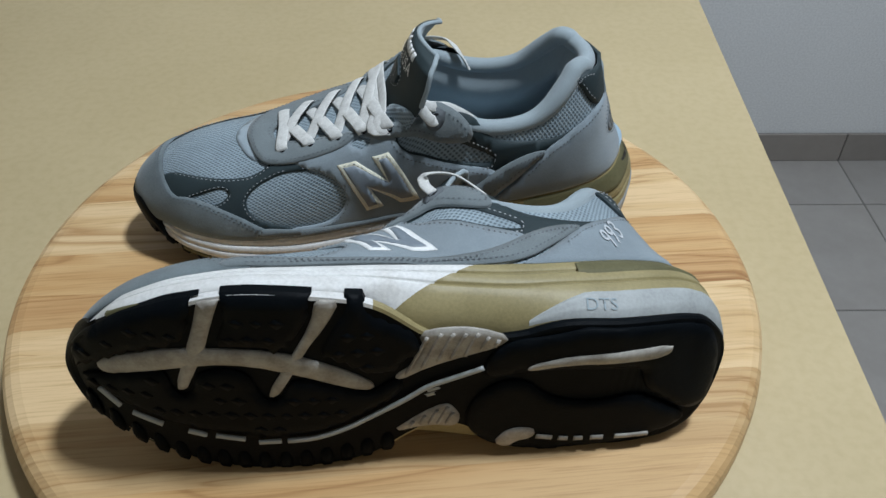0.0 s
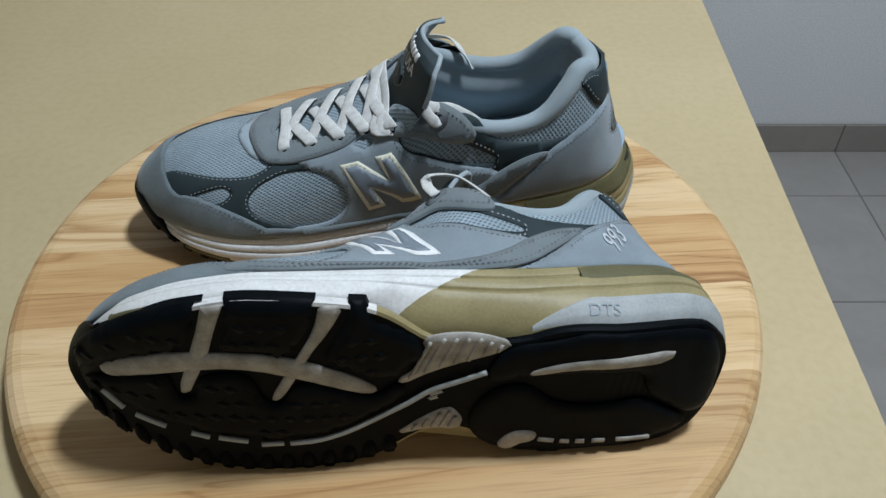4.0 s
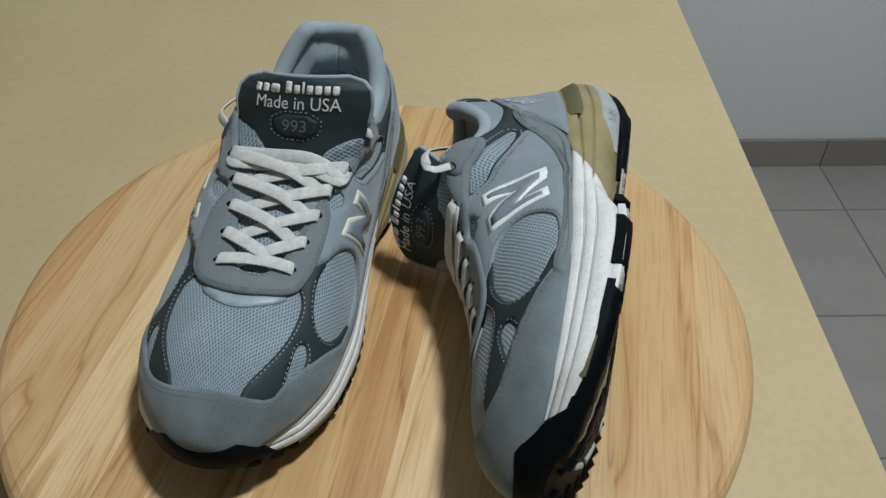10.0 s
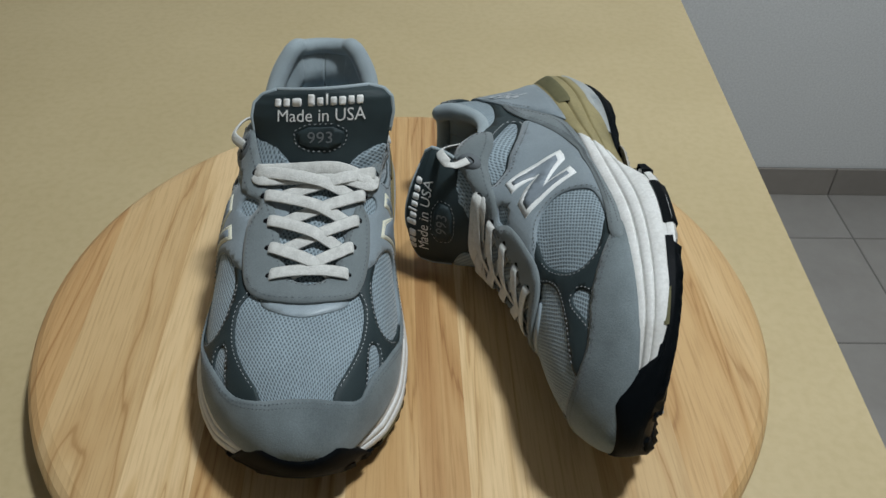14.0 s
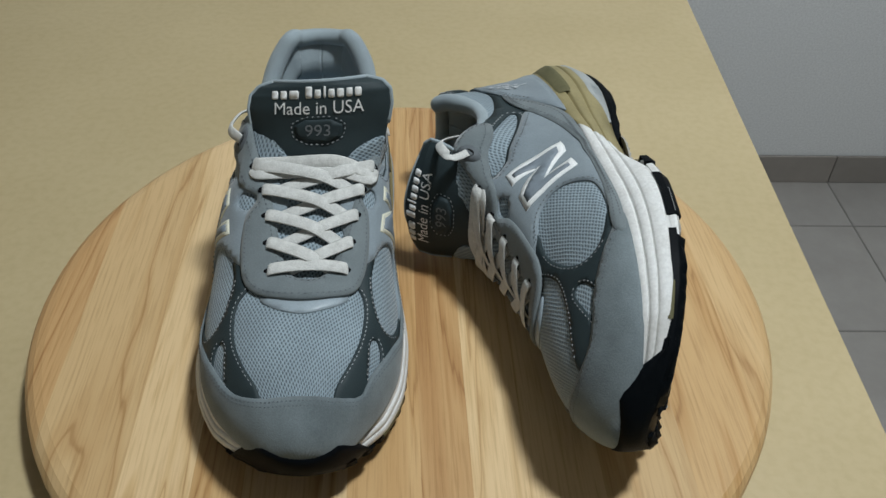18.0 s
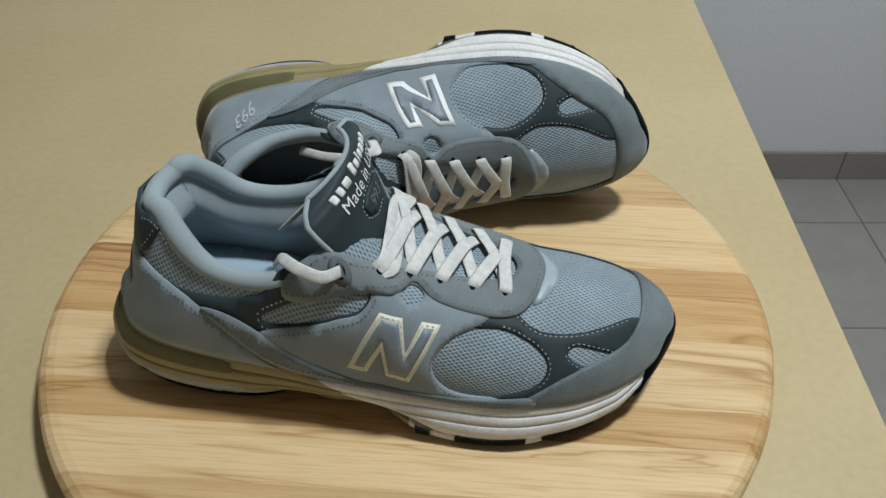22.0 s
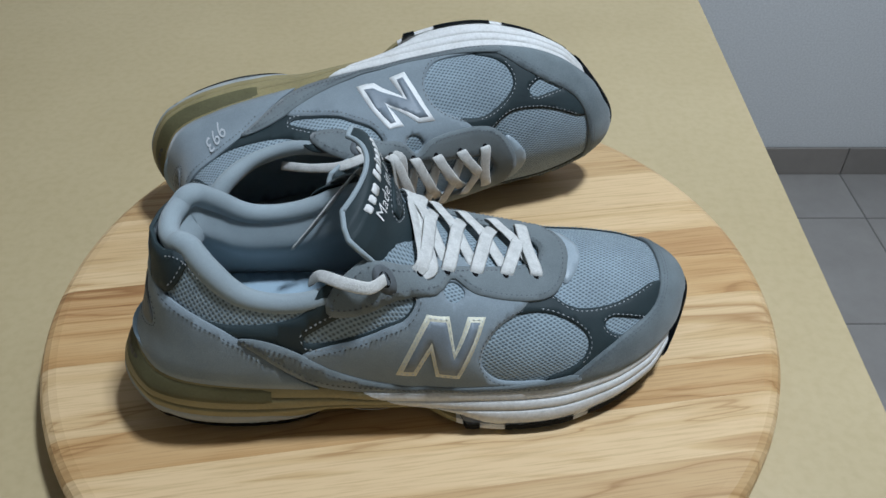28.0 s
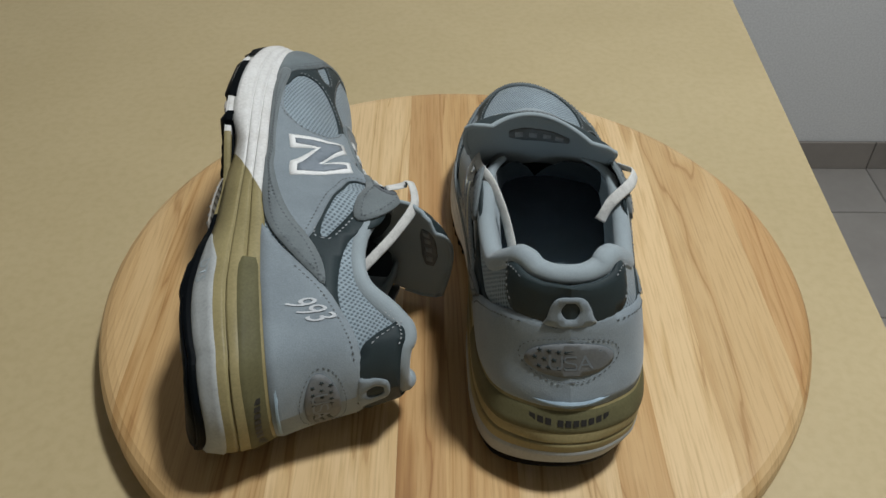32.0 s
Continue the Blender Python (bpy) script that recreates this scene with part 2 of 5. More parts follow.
def wood_mat(name, pale, mid, brown):
    """Plain-sawn pine: bands along local x, warped, with darker late wood, pores and a tone of its own for each strip."""
    m, nt, b = base_mat(name, 0.42, spec=0.35)
    info = nt.nodes.new("ShaderNodeObjectInfo")
    tc = nt.nodes.new("ShaderNodeTexCoord")
    shift = nt.nodes.new("ShaderNodeVectorMath")
    shift.operation = "SCALE"
    mul = nt.nodes.new("ShaderNodeMath")
    mul.operation = "MULTIPLY"
    mul.inputs[1].default_value = 7.3
    nt.links.new(info.outputs["Random"], mul.inputs[0])
    comb = nt.nodes.new("ShaderNodeCombineXYZ")
    nt.links.new(mul.outputs[0], comb.inputs[0])
    nt.links.new(mul.outputs[0], comb.inputs[1])
    add = nt.nodes.new("ShaderNodeVectorMath")
    nt.links.new(tc.outputs["Object"], add.inputs[0])
    nt.links.new(comb.outputs[0], add.inputs[1])
    mp = nt.nodes.new("ShaderNodeMapping")
    mp.inputs["Scale"].default_value = (0.9, 9.0, 6)
    nt.links.new(add.outputs[0], mp.inputs["Vector"])
    bands = noise_tex(nt, mp.outputs[0], 2.0, 4, 0.5, 0.9)
    col = ramp(nt, bands, [(0.28, brown), (0.36, mid), (0.44, pale), (0.468, mid), (0.474, brown), (0.482, mid), (0.53, pale), (0.60, pale), (0.625, mid), (0.68, brown), (0.71, pale)])
    mp2 = nt.nodes.new("ShaderNodeMapping")
    mp2.inputs["Scale"].default_value = (14, 420, 60)
    nt.links.new(add.outputs[0], mp2.inputs["Vector"])
    fibre = noise_tex(nt, mp2.outputs[0], 1.6, 4, 0.6)
    col = mix(nt, 1.0, col, ramp(nt, fibre, [(0.30, (0.80, 0.76, 0.70)), (0.52, (1, 1, 1))]), "MULTIPLY")
    tone = ramp(nt, info.outputs["Random"], [(0.0, (0.93, 0.92, 0.90)), (1.0, (1.06, 1.06, 1.05))])
    col = mix(nt, 1.0, col, tone, "MULTIPLY")
    nt.links.new(col, b.inputs["Base Color"])
    bump(nt, b, fibre, 0.12, 0.0006)


wood_mat("pine_pale", (0.67, 0.49, 0.268), (0.60, 0.418, 0.208), (0.43, 0.262, 0.112))
wood_mat("pine_mid", (0.60, 0.42, 0.212), (0.53, 0.348, 0.16), (0.38, 0.22, 0.088))
wood_mat("pine_warm", (0.565, 0.372, 0.172), (0.49, 0.298, 0.122), (0.35, 0.19, 0.072))
wood_mat("pine_brown", (0.51, 0.318, 0.140), (0.43, 0.245, 0.098), (0.30, 0.152, 0.056))


# ---- mesh helpers ----
def mesh_of(name, verts, faces, material, smooth=True, uvs=None):
    me = bpy.data.meshes.new(name)
    me.from_pydata([tuple(v) for v in verts], [], [tuple(f) for f in faces])
    me.materials.append(MATS[material])
    if smooth:
        me.polygons.foreach_set("use_smooth", [True] * len(me.polygons))
    if uvs is not None:
        layer = me.uv_layers.new(name="UVMap")
        idx = np.empty(len(me.loops), dtype=np.int32)
        me.loops.foreach_get("vertex_index", idx)
        layer.data.foreach_set("uv", np.asarray(uvs, dtype=np.float32)[idx].ravel())
    me.update()
    return me


def put(name, me, parent=None, label=""):
    ob = new(name, me)
    ob.parent = parent
    if label:
        ob["label"] = label
    return ob


def bm_mesh(name, bm, material, smooth=False):
    me = bpy.data.meshes.new(name)
    bmesh.ops.recalc_face_normals(bm, faces=bm.faces)
    bm.to_mesh(me)
    bm.free()
    me.materials.append(MATS[material])
    if smooth:
        me.polygons.foreach_set("use_smooth", [True] * len(me.polygons))
    return me


def box_bm(x0, x1, y0, y1, z0, z1, bevel=0.0, segments=2):
    bm = bmesh.new()
    bmesh.ops.create_cube(bm, size=1)
    for v in bm.verts:
        v.co = Vector((x0 + (v.co.x + 0.5) * (x1 - x0), y0 + (v.co.y + 0.5) * (y1 - y0), z0 + (v.co.z + 0.5) * (z1 - z0)))
    if bevel:
        bmesh.ops.bevel(bm, geom=bm.edges[:], offset=bevel, segments=segments, affect="EDGES")
    return bm


def box(name, size, material, bevel=0.0, parent=None, label=""):
    return put(name, bm_mesh(name, box_bm(*size, bevel=bevel), material), parent, label)

# ---- the room ----
WALL_TURN = -5.8      # degrees of the far wall's run from x
WALL_AT = (1.026, 1.079)
wm = pose(WALL_AT[0], WALL_AT[1], 0, 0, 0, WALL_TURN)   # local x along the far wall, local y into it
ROOM_L, ROOM_R, ROOM_B, ROOM_H = -2.4, 1.5, -2.6, 2.5


def setting(name, size, material, label, category, bevel=0.0):
    ob = box(name, size, material, bevel)
    ob.matrix_world = wm
    return tagged(ob, label, category, kind="structure")


setting("wall_north", (ROOM_L, ROOM_R, 0, 0.12, 0, ROOM_H), "wall_paint", "plain pale grey painted wall", "wall")
# added out of view to close the room; dark so they bounce less light
setting("wall_south", (ROOM_L, ROOM_R, ROOM_B - 0.12, ROOM_B, 0, ROOM_H), "wall_low_bounce", "plain unseen wall, darkened to cut bounced light", "wall")
setting("wall_west", (ROOM_L - 0.12, ROOM_L, ROOM_B - 0.12, 0.12, 0, ROOM_H), "wall_low_bounce", "plain unseen wall, darkened to cut bounced light", "wall")
setting("wall_east", (ROOM_R, ROOM_R + 0.12, ROOM_B - 0.12, 0.12, 0, ROOM_H), "wall_low_bounce", "plain unseen wall, darkened to cut bounced light", "wall")
setting("ceiling", (ROOM_L - 0.12, ROOM_R + 0.12, ROOM_B - 0.12, 0.12, ROOM_H, ROOM_H + 0.1), "ceiling_low_bounce", "plain unseen ceiling, greyed to cut bounced light", "ceiling")
floor = setting("floor", (ROOM_L - 0.12, ROOM_R + 0.12, ROOM_B - 0.12, 0.12, -0.1, -0.002), "grout", "grey ceramic tile floor with dark joints", "floor")
base = setting("baseboard", (ROOM_L, ROOM_R, -0.004, -0.0005, 0.001, 0.070), "grout", "brown-grey tile skirting along the wall", "baseboard")

TILE = 0.31
tile_me = bm_mesh("tile", box_bm(-TILE / 2 + 0.0015, TILE / 2 - 0.0015, -TILE / 2 + 0.0015, TILE / 2 - 0.0015, -0.008, 0.0, bevel=0.0012, segments=1), "floor_tile")
for i in range(-8, 5):
    for j in range(0, 9):
        ob = put("tile", tile_me, floor)
        ob.matrix_local = pose(0.022 + TILE * (i + 0.5), -0.165 + TILE * (0.5 - j), 0)
skirt_me = bm_mesh("skirting_tile", box_bm(-TILE / 2 + 0.001, TILE / 2 - 0.001, -0.009, -0.004, 0.0, 0.072, bevel=0.0015, segments=1), "skirting_tile")
for i in range(-7, 5):
    ob = put("skirting_tile", skirt_me, base)
    ob.matrix_local = pose(0.022 + TILE * (i + 0.5), 0, 0)

# ---- ceiling lamp ----
lamp = tagged(new("ceiling_lamp"), "round white ceiling lamp, lit", "lamp")
lamp.matrix_world = pose(LAMP_AT[0], LAMP_AT[1], ROOM_H)


def disc(name, radius, z0, z1, material, parent, bevel=0.0, segments=48):
    bm = bmesh.new()
    bmesh.ops.create_cone(bm, cap_ends=True, segments=segments, radius1=radius, radius2=radius, depth=z1 - z0)
    bmesh.ops.translate(bm, verts=bm.verts[:], vec=(0, 0, (z0 + z1) / 2))
    if bevel:
        bmesh.ops.bevel(bm, geom=[e for e in bm.edges if len(e.link_faces) == 2 and e.calc_face_angle() > 1], offset=bevel, segments=3, affect="EDGES")
    return put(name, bm_mesh(name, bm, material, True), parent)


disc("rim", 0.15, -0.03, 0.0, "lamp_rim", lamp, 0.004)
disc("diffuser", 0.135, -0.036, -0.030, "lamp_glass", lamp)

# ---- table ----
table = tagged(new("table"), "table with a smooth pale tan laminate top", "table")
EDGE = 7.65           # degrees of the table's long edge from y
table.matrix_world = pose(0.278, 0, 0, 0, 0, -EDGE)
TW, TN, TF = 1.25, -0.62, 0.86   # width, near end, far end
tabletop = put("tabletop", bm_mesh("tabletop", box_bm(-TW, 0, TN, TF, TABLE - 0.028, TABLE, bevel=0.0025, segments=3), "table_laminate"), table)
for x in (-TW + 0.08, -0.14):
    for y in (TN + 0.08, TF - 0.08):
        put("leg", bm_mesh("leg", box_bm(x - 0.03, x + 0.03, y - 0.03, y + 0.03, 0, TABLE - 0.028, bevel=0.004), "table_laminate"), table)
for y in (TN + 0.06, TF - 0.085):
    put("apron", bm_mesh("apron", box_bm(-TW + 0.11, -0.17, y, y + 0.025, TABLE - 0.10, TABLE - 0.028, bevel=0.002), "table_laminate"), table)

# ---- round board on its turning base ----
RADIUS, THICK = 0.217, 0.022
STRIPS = ((-0.217, "pine_mid"), (-0.185, "pine_warm"), (-0.140, "pine_mid"), (-0.095, "pine_pale"), (-0.050, "pine_pale"), (-0.031, "pine_brown"), (-0.006, "pine_warm"), (0.030, "pine_pale"),
          (0.080, "pine_warm"), (0.105, "pine_pale"), (0.140, "pine_mid"), (0.188, "pine_brown"), (0.217, ""))
board = tagged(new("turning_board"), "round board of glued pine strips with a rounded rim", "serving board")


def strip(y0, y1):
    """One plank of the board between two chords, with the rim's rounded edge."""
    prof = [(0.0, -THICK), (-0.0, -THICK + 0.004), (0.0, -0.010), (-0.0008, -0.006), (-0.003, -0.0028), (-0.0065, -0.0008), (-0.011, 0.0)]
    prof[0] = (-0.004, -THICK)
    verts, faces = [], []
    ys = np.linspace(y0, y1, 7) if y0 > -RADIUS + 1e-6 and y1 < RADIUS - 1e-6 else np.array([y0 + (y1 - y0) * (1 - math.cos(math.pi * k / 12)) / 2 for k in range(13)])
    for dr, z in prof:
        r = RADIUS + dr
        ring = []
        for sgn in (1, -1):
            for y in (ys if sgn > 0 else ys[::-1]):
                yy = y0 + (y - y0) * (r - y0) / (RADIUS - y0) if y1 > RADIUS - 1e-6 else y1 + (y - y1) * (r + y1) / (RADIUS + y1) if y0 < -RADIUS + 1e-6 else y
                x = math.sqrt(max(0.0, r * r - yy * yy))
                ring.append((sgn * x, yy, z))
        verts += ring
    m = 2 * len(ys)
    for k in range(len(prof) - 1):
        for i in range(m):
            faces.append((k * m + i, k * m + (i + 1) % m, (k + 1) * m + (i + 1) % m, (k + 1) * m + i))
    faces.append(tuple(range(m))[::-1])
    faces.append(tuple((len(prof) - 1) * m + i for i in range(m)))
    return verts, faces


for (y0, tone), (y1, _) in zip(STRIPS, STRIPS[1:]):
    v, f = strip(y0, y1)
    put("strip", mesh_of("strip", v, f, tone, smooth=False), board)
disc("turning_base", 0.11, -BOARD + 0.0005, -THICK - 0.0002, "charcoal_leather", board, 0.001)

# ---- shoes: shape in millimetres; x from heel to toe, y to the outer side, z up ----
LENGTH = 297.0


def to_s(x):
    return np.arccos(np.clip(1 - 2 * np.asarray(x, float) / LENGTH, -1, 1)) / math.pi


def smooth_table(xs, ys, by_s=False):
    """A smooth curve through a short table (monotone cubic)."""
    xs, ys = np.asarray(xs, float), np.asarray(ys, float)
    if by_s:
        xs = to_s(xs)
    d = np.diff(ys) / np.diff(xs)
    m = np.empty_like(ys)
    m[0], m[-1] = d[0], d[-1]
    for i in range(1, len(xs) - 1):
        m[i] = 0 if d[i - 1] * d[i] <= 0 else 2 * d[i - 1] * d[i] / (d[i - 1] + d[i])

    def f(x):
        x = np.clip(np.asarray(x, float), 0, LENGTH)
        q = to_s(x) if by_s else x
        q = np.clip(q, xs[0], xs[-1])
        k = np.clip(np.searchsorted(xs, q, "right") - 1, 0, len(xs) - 2)
        h = xs[k + 1] - xs[k]
        t = (q - xs[k]) / h
        return ((1 + 2 * t) * (1 - t) ** 2 * ys[k] + t * (1 - t) ** 2 * h * m[k] + t * t * (3 - 2 * t) * ys[k + 1] + t * t * (t - 1) * h * m[k + 1])
    return f


# plan outline at the top of the sole, ridge, and section shape along the shoe
OUTER = smooth_table([0, 6, 16, 30, 50, 90, 133, 170, 210, 238, 260, 278, 290, 297], [0, 19.1, 30.6, 36.3, 39.6, 42.7, 46.7, 50.9, 52.7, 49.0, 40.7, 27.8, 13.9, -5], True)
INNER = smooth_table([0, 6, 16, 30, 50, 90, 133, 170, 210, 238, 260, 278, 290, 297], [0.0, -19, -31, -37, -40, -41, -42, -45, -48.3, -46.5, -40, -30, -21, -5], True)
CENTRE = smooth_table([0, 53, 93, 126, 161, 188, 213, 243, 275, 297], [0, 0, -3, -6, -5.5, -4, -3, -1, -3, -5])
FEATHER = smooth_table([0, 10, 35, 80, 120, 160, 210, 255, 280, 297], [49, 48, 44, 37, 32, 28, 25, 26, 29, 33])
RIDGE = smooth_table([0, 48, 93, 126, 138, 151, 161, 176, 191, 208, 228, 248, 265, 278, 287, 293, 297], [130, 130, 129, 118, 105, 94, 88.5, 81.5, 76, 70.5, 67, 65, 62, 57, 51, 45, 38])
POWER = smooth_table([0, 48, 93, 126, 151, 178, 213, 246, 297], [2.0, 2.0, 2.6, 3.5, 3.6, 2.8, 2.2, 2.0, 2.2])
COLLAR = smooth_table([0, 10, 18, 26, 33, 42, 52, 62, 72, 82, 92, 102, 112, 120, 127, 135], [108.5, 109, 110.5, 109, 103.5, 97.5, 91.5, 87.5, 85.5, 84.5, 85, 87.5, 92, 96.5, 100.5, 104])
GROUND = smooth_table([0, 6, 14, 26, 45, 110, 140, 193, 221, 249, 273, 289, 297], [11, 7, 3.6, 1.2, 0.3, 1.5, 2.5, 0, 1.5, 5, 11, 18, 24])
TOE_Y = -5.0
HEEL_Z, HEEL_LEAN = (34, 50, 66, 96, 110, 126), (0, 8, 16.5, 25, 27.5, 30)   # the heel's forward slope by height
WORN = {1: 8.5, -1: 4.5}          # how far the outer back corner of each sole is worn up, in mm
SAGGED = {1: 11.0, -1: 0.0}        # how far the outer side of the lying shoe has sunk in
LEANING = {1: 3.4, -1: -2.4}      # sideways sag of each upper, in mm at the lace holes


def surface(x, v, off=0.0):
    """A point of the upper: v = 1 at the outer sole edge, 0 on the ridge, -1 at the inner edge; off: height over the surface."""
    x, v = np.broadcast_arrays(np.asarray(x, float), np.asarray(v, float))

    def raw(x, v):
        x = np.clip(x, 0.0, LENGTH)
        z0, z1 = FEATHER(x), RIDGE(x)
        t = np.sin(0.5 * math.pi * (1 - np.abs(v)))
        # the throat under the laces is pulled nearly flat
        throat = np.clip((x - 138) / 10, 0, 1) * np.clip((226 - x) / 14, 0, 1)
        flat_at = 0.80
        ratio = np.sqrt(np.maximum(0.0, 1 - t ** POWER(x)))
        c = CENTRE(x)
        c = c * np.clip(np.minimum(x, LENGTH - x) / 12 + 0.0, 0, 1) + np.where(x > LENGTH / 2, TOE_Y, 0.0) * (1 - np.clip(np.minimum(x, LENGTH - x) / 12, 0, 1))
        w = np.where(v >= 0, OUTER(x) - c, c - INNER(x))
        y = c + np.sign(v) * w * ratio
        level = np.where(t > flat_at, flat_at + (t - flat_at) * (1 - 0.5 * throat), t) + 0.025 * throat
        z = z0 + (z1 - z0) * level
        lean = np.interp(z, HEEL_Z, HEEL_LEAN) * np.clip(1 - x / 100, 0, 1) ** 1.5
        return np.stack([x + lean, y, z], -1)

    p = raw(x, v)
    e = 0.4
    xa, xb = np.clip(x - e, 0.05, LENGTH), np.clip(x + e, 0, LENGTH - 0.05)
    va, vb = np.clip(v - 0.004, -1, 1), np.clip(v + 0.004, -1, 1)
    n = np.cross(raw(x, vb) - raw(x, va), raw(xb, v) - raw(xa, v))
    n /= np.maximum(np.linalg.norm(n, axis=-1, keepdims=True), 1e-9)
    return p - n * np.asarray(off)[..., None]


def v_at(x, z, side=1):
    """The v of the surface at station x and height z."""
    x = np.asarray(x, float)
    t = np.clip((np.asarray(z, float) - FEATHER(x)) / (RIDGE(x) - FEATHER(x)), 0, 1)
    return side * (1 - np.arcsin(t) * 2 / math.pi)


def finish(verts, hand):
    """Millimetres to metres; hand = -1 mirrors the left shoe into the right one."""
    verts = np.array(verts, float)
    bevel = np.clip((60 - verts[:, 0]) / 40, 0, 1) ** 1.3 * np.clip((verts[:, 1] + 20) / 50, 0, 1)
    verts[:, 2] += WORN[hand] * bevel * np.clip(1 - verts[:, 2] / 48, 0, 1)
    sunk = np.interp(verts[:, 0], (0, 41, 92, 120, 145, 206, 240, 270, 297), (0.2, 0.5, 0.25, 0.35, 1, 1, 0.8, 0.4, 0))
    sunk = sunk * np.clip((verts[:, 2] - 36) / 24, 0, 1) * np.clip((106 - verts[:, 2]) / 24, 0, 1) * np.clip((verts[:, 1] + 35) / 50, 0, 1)
    verts[:, 1] -= SAGGED[hand] * sunk
    verts[:, 1] += LEANING[hand] * np.clip((verts[:, 2] - 45) / 45, 0, 2)
    verts[:, 1] *= hand
    return verts * 0.001


def flip(faces, hand):
    return [tuple(f) if hand > 0 else tuple(f)[::-1] for f in faces]


def grid_faces(rows, cols, closed=False):
    out = []
    for i in range(rows - 1):
        for j in range(cols if closed else cols - 1):
            k = (j + 1) % cols
            out.append((i * cols + j, i * cols + k, (i + 1) * cols + k, (i + 1) * cols + j))
    return out


def stations(n):
    return LENGTH * (1 - np.cos(np.pi * np.linspace(0.0, 1.0, n))) / 2


def collar_v(x):
    """The v at which the foot opening's edge lies."""
    if x < 135:
        return abs(float(v_at(x, COLLAR(x))))
    return abs(float(v_at(135, COLLAR(135)))) * max(0.0, 1 - (x - 135) / 10.0)


def shell(name, shoe, hand, material, off, x0, x1, label=""):
    """A skin of the foot's shape: closed over toe and throat, open at the collar."""
    xs = stations(110)
    xs[0], xs[-1] = 0.02, LENGTH - 0.02
    xs = xs[(xs >= x0) & (xs <= x1)]
    half = 30
    verts, uvs = [], []
    for x in xs:
        one = np.linspace(1, collar_v(x), half + 1)
        vs = np.concatenate([-one, one[::-1]])
        depth = off(x, surface(np.full(len(vs), x), vs)[:, 2]) if callable(off) else off
        ring = surface(np.full(len(vs), x), vs, depth)
        if x < 0.1:
            ring[:, 1] = 0.0
        verts.append(ring)
        uvs.append(np.stack([np.full(len(vs), x * 0.001), vs * 0.085], -1))
    n = 2 * half + 2
    faces = [f for f, x in zip(grid_faces(len(xs), n), np.repeat(xs[:-1], n - 1)) if not (f[0] % n == half and x < 147)]
    return put(name, mesh_of(name, finish(np.concatenate(verts), hand), flip(faces, -hand), material, uvs=np.concatenate(uvs)), shoe, label)


# ---- sole ----
def outline(n, grow=0.0, z=0.0):
    """The plan outline as a closed ring: outer side from heel to toe, then back along the inner side."""
    xs = stations(n)
    ring = [(x, float(OUTER(x)), 1) for x in xs] + [(x, float(INNER(x)), -1) for x in xs[::-1][1:-1]]
    p = np.array([(a, b) for a, b, _ in ring])
    if np.ndim(grow) or grow:
        d = np.roll(p, -1, 0) - np.roll(p, 1, 0)
        nrm = np.stack([d[:, 1], -d[:, 0]], -1)
        nrm /= np.maximum(np.linalg.norm(nrm, axis=1, keepdims=True), 1e-9)
        p = p - nrm * (np.asarray(grow)[:, None] if np.ndim(grow) else grow)
    return p


RING = 90
SOLE_THICK = smooth_table([0, 60, 120, 170, 230, 297], [7, 7, 6, 6.5, 6, 5])


def sole_shrink(x, y):
    """How far the waist of the sole is drawn in, and how far the heel flares."""
    arch = np.exp(-((x - 130) / 24) ** 2) * 11.0
    return arch, np.clip(1 - x / 150, 0, 1) ** 2


def flare(x, y):
    """How far the sole spreads beyond the upper: out at the ball of the foot, in at the back of the heel."""
    return np.where(y > 0, 4.0, 0.5) * np.exp(-((x - 205) / 42) ** 2) - 3.6 * np.clip(1 - x / 16, 0, 1)


def heel_cut(x, y):
    """How far the outer edge of the heel is drawn in at the ground."""
    return np.where(y > 0, 7.5 * np.clip(x / 18, 0, 1) * np.clip((125 - x) / 30, 0, 1) + 6.0 * np.exp(-((x - 102) / 16) ** 2), 0.0)


def leaned(x, z):
    """The sole follows the forward slope of the heel."""
    return np.interp(z, HEEL_Z, HEEL_LEAN) * np.clip(1 - np.clip(x, 0, 100) / 100, 0, 1) ** 1.5


def midsole_point(grow, f):
    base = outline(RING)
    x = np.clip(base[:, 0], 0, LENGTH)
    zt, zb = FEATHER(x) + 2.0, GROUND(x) + SOLE_THICK(x)
    arch, heel = sole_shrink(x, base[:, 1])
    tip = np.clip((x - 266) / 20, 0, 1)
    p = outline(RING, grow + heel * 2.2 * (1 - f) - 3.2 * tip + flare(x, base[:, 1]) * (1 - f) - (arch + heel_cut(x, base[:, 1])) * (1 - f) ** 2.4)
    slant = np.exp(-((x - 138) / 26) ** 2) * (0.5 - f) * 40
    z = zb + (zt - zb) * f
    return np.stack([p[:, 0] + slant + leaned(x, z), p[:, 1], z], -1), base


LEVELS = [(1.0, -3.0), (1.0, 0.2), (0.97, 0.9), (0.90, 1.8), (0.78, 2.4), (0.75, 2.2), (0.73, -0.9), (0.71, 2.4), (0.66, 3.2), (0.52, 3.8), (0.50, 3.6), (0.48, 0.2), (0.46, 3.8), (0.42, 4.3), (0.30, 4.6), (0.15, 4.4), (0.0, 3.0), (0.0, -6.0)]


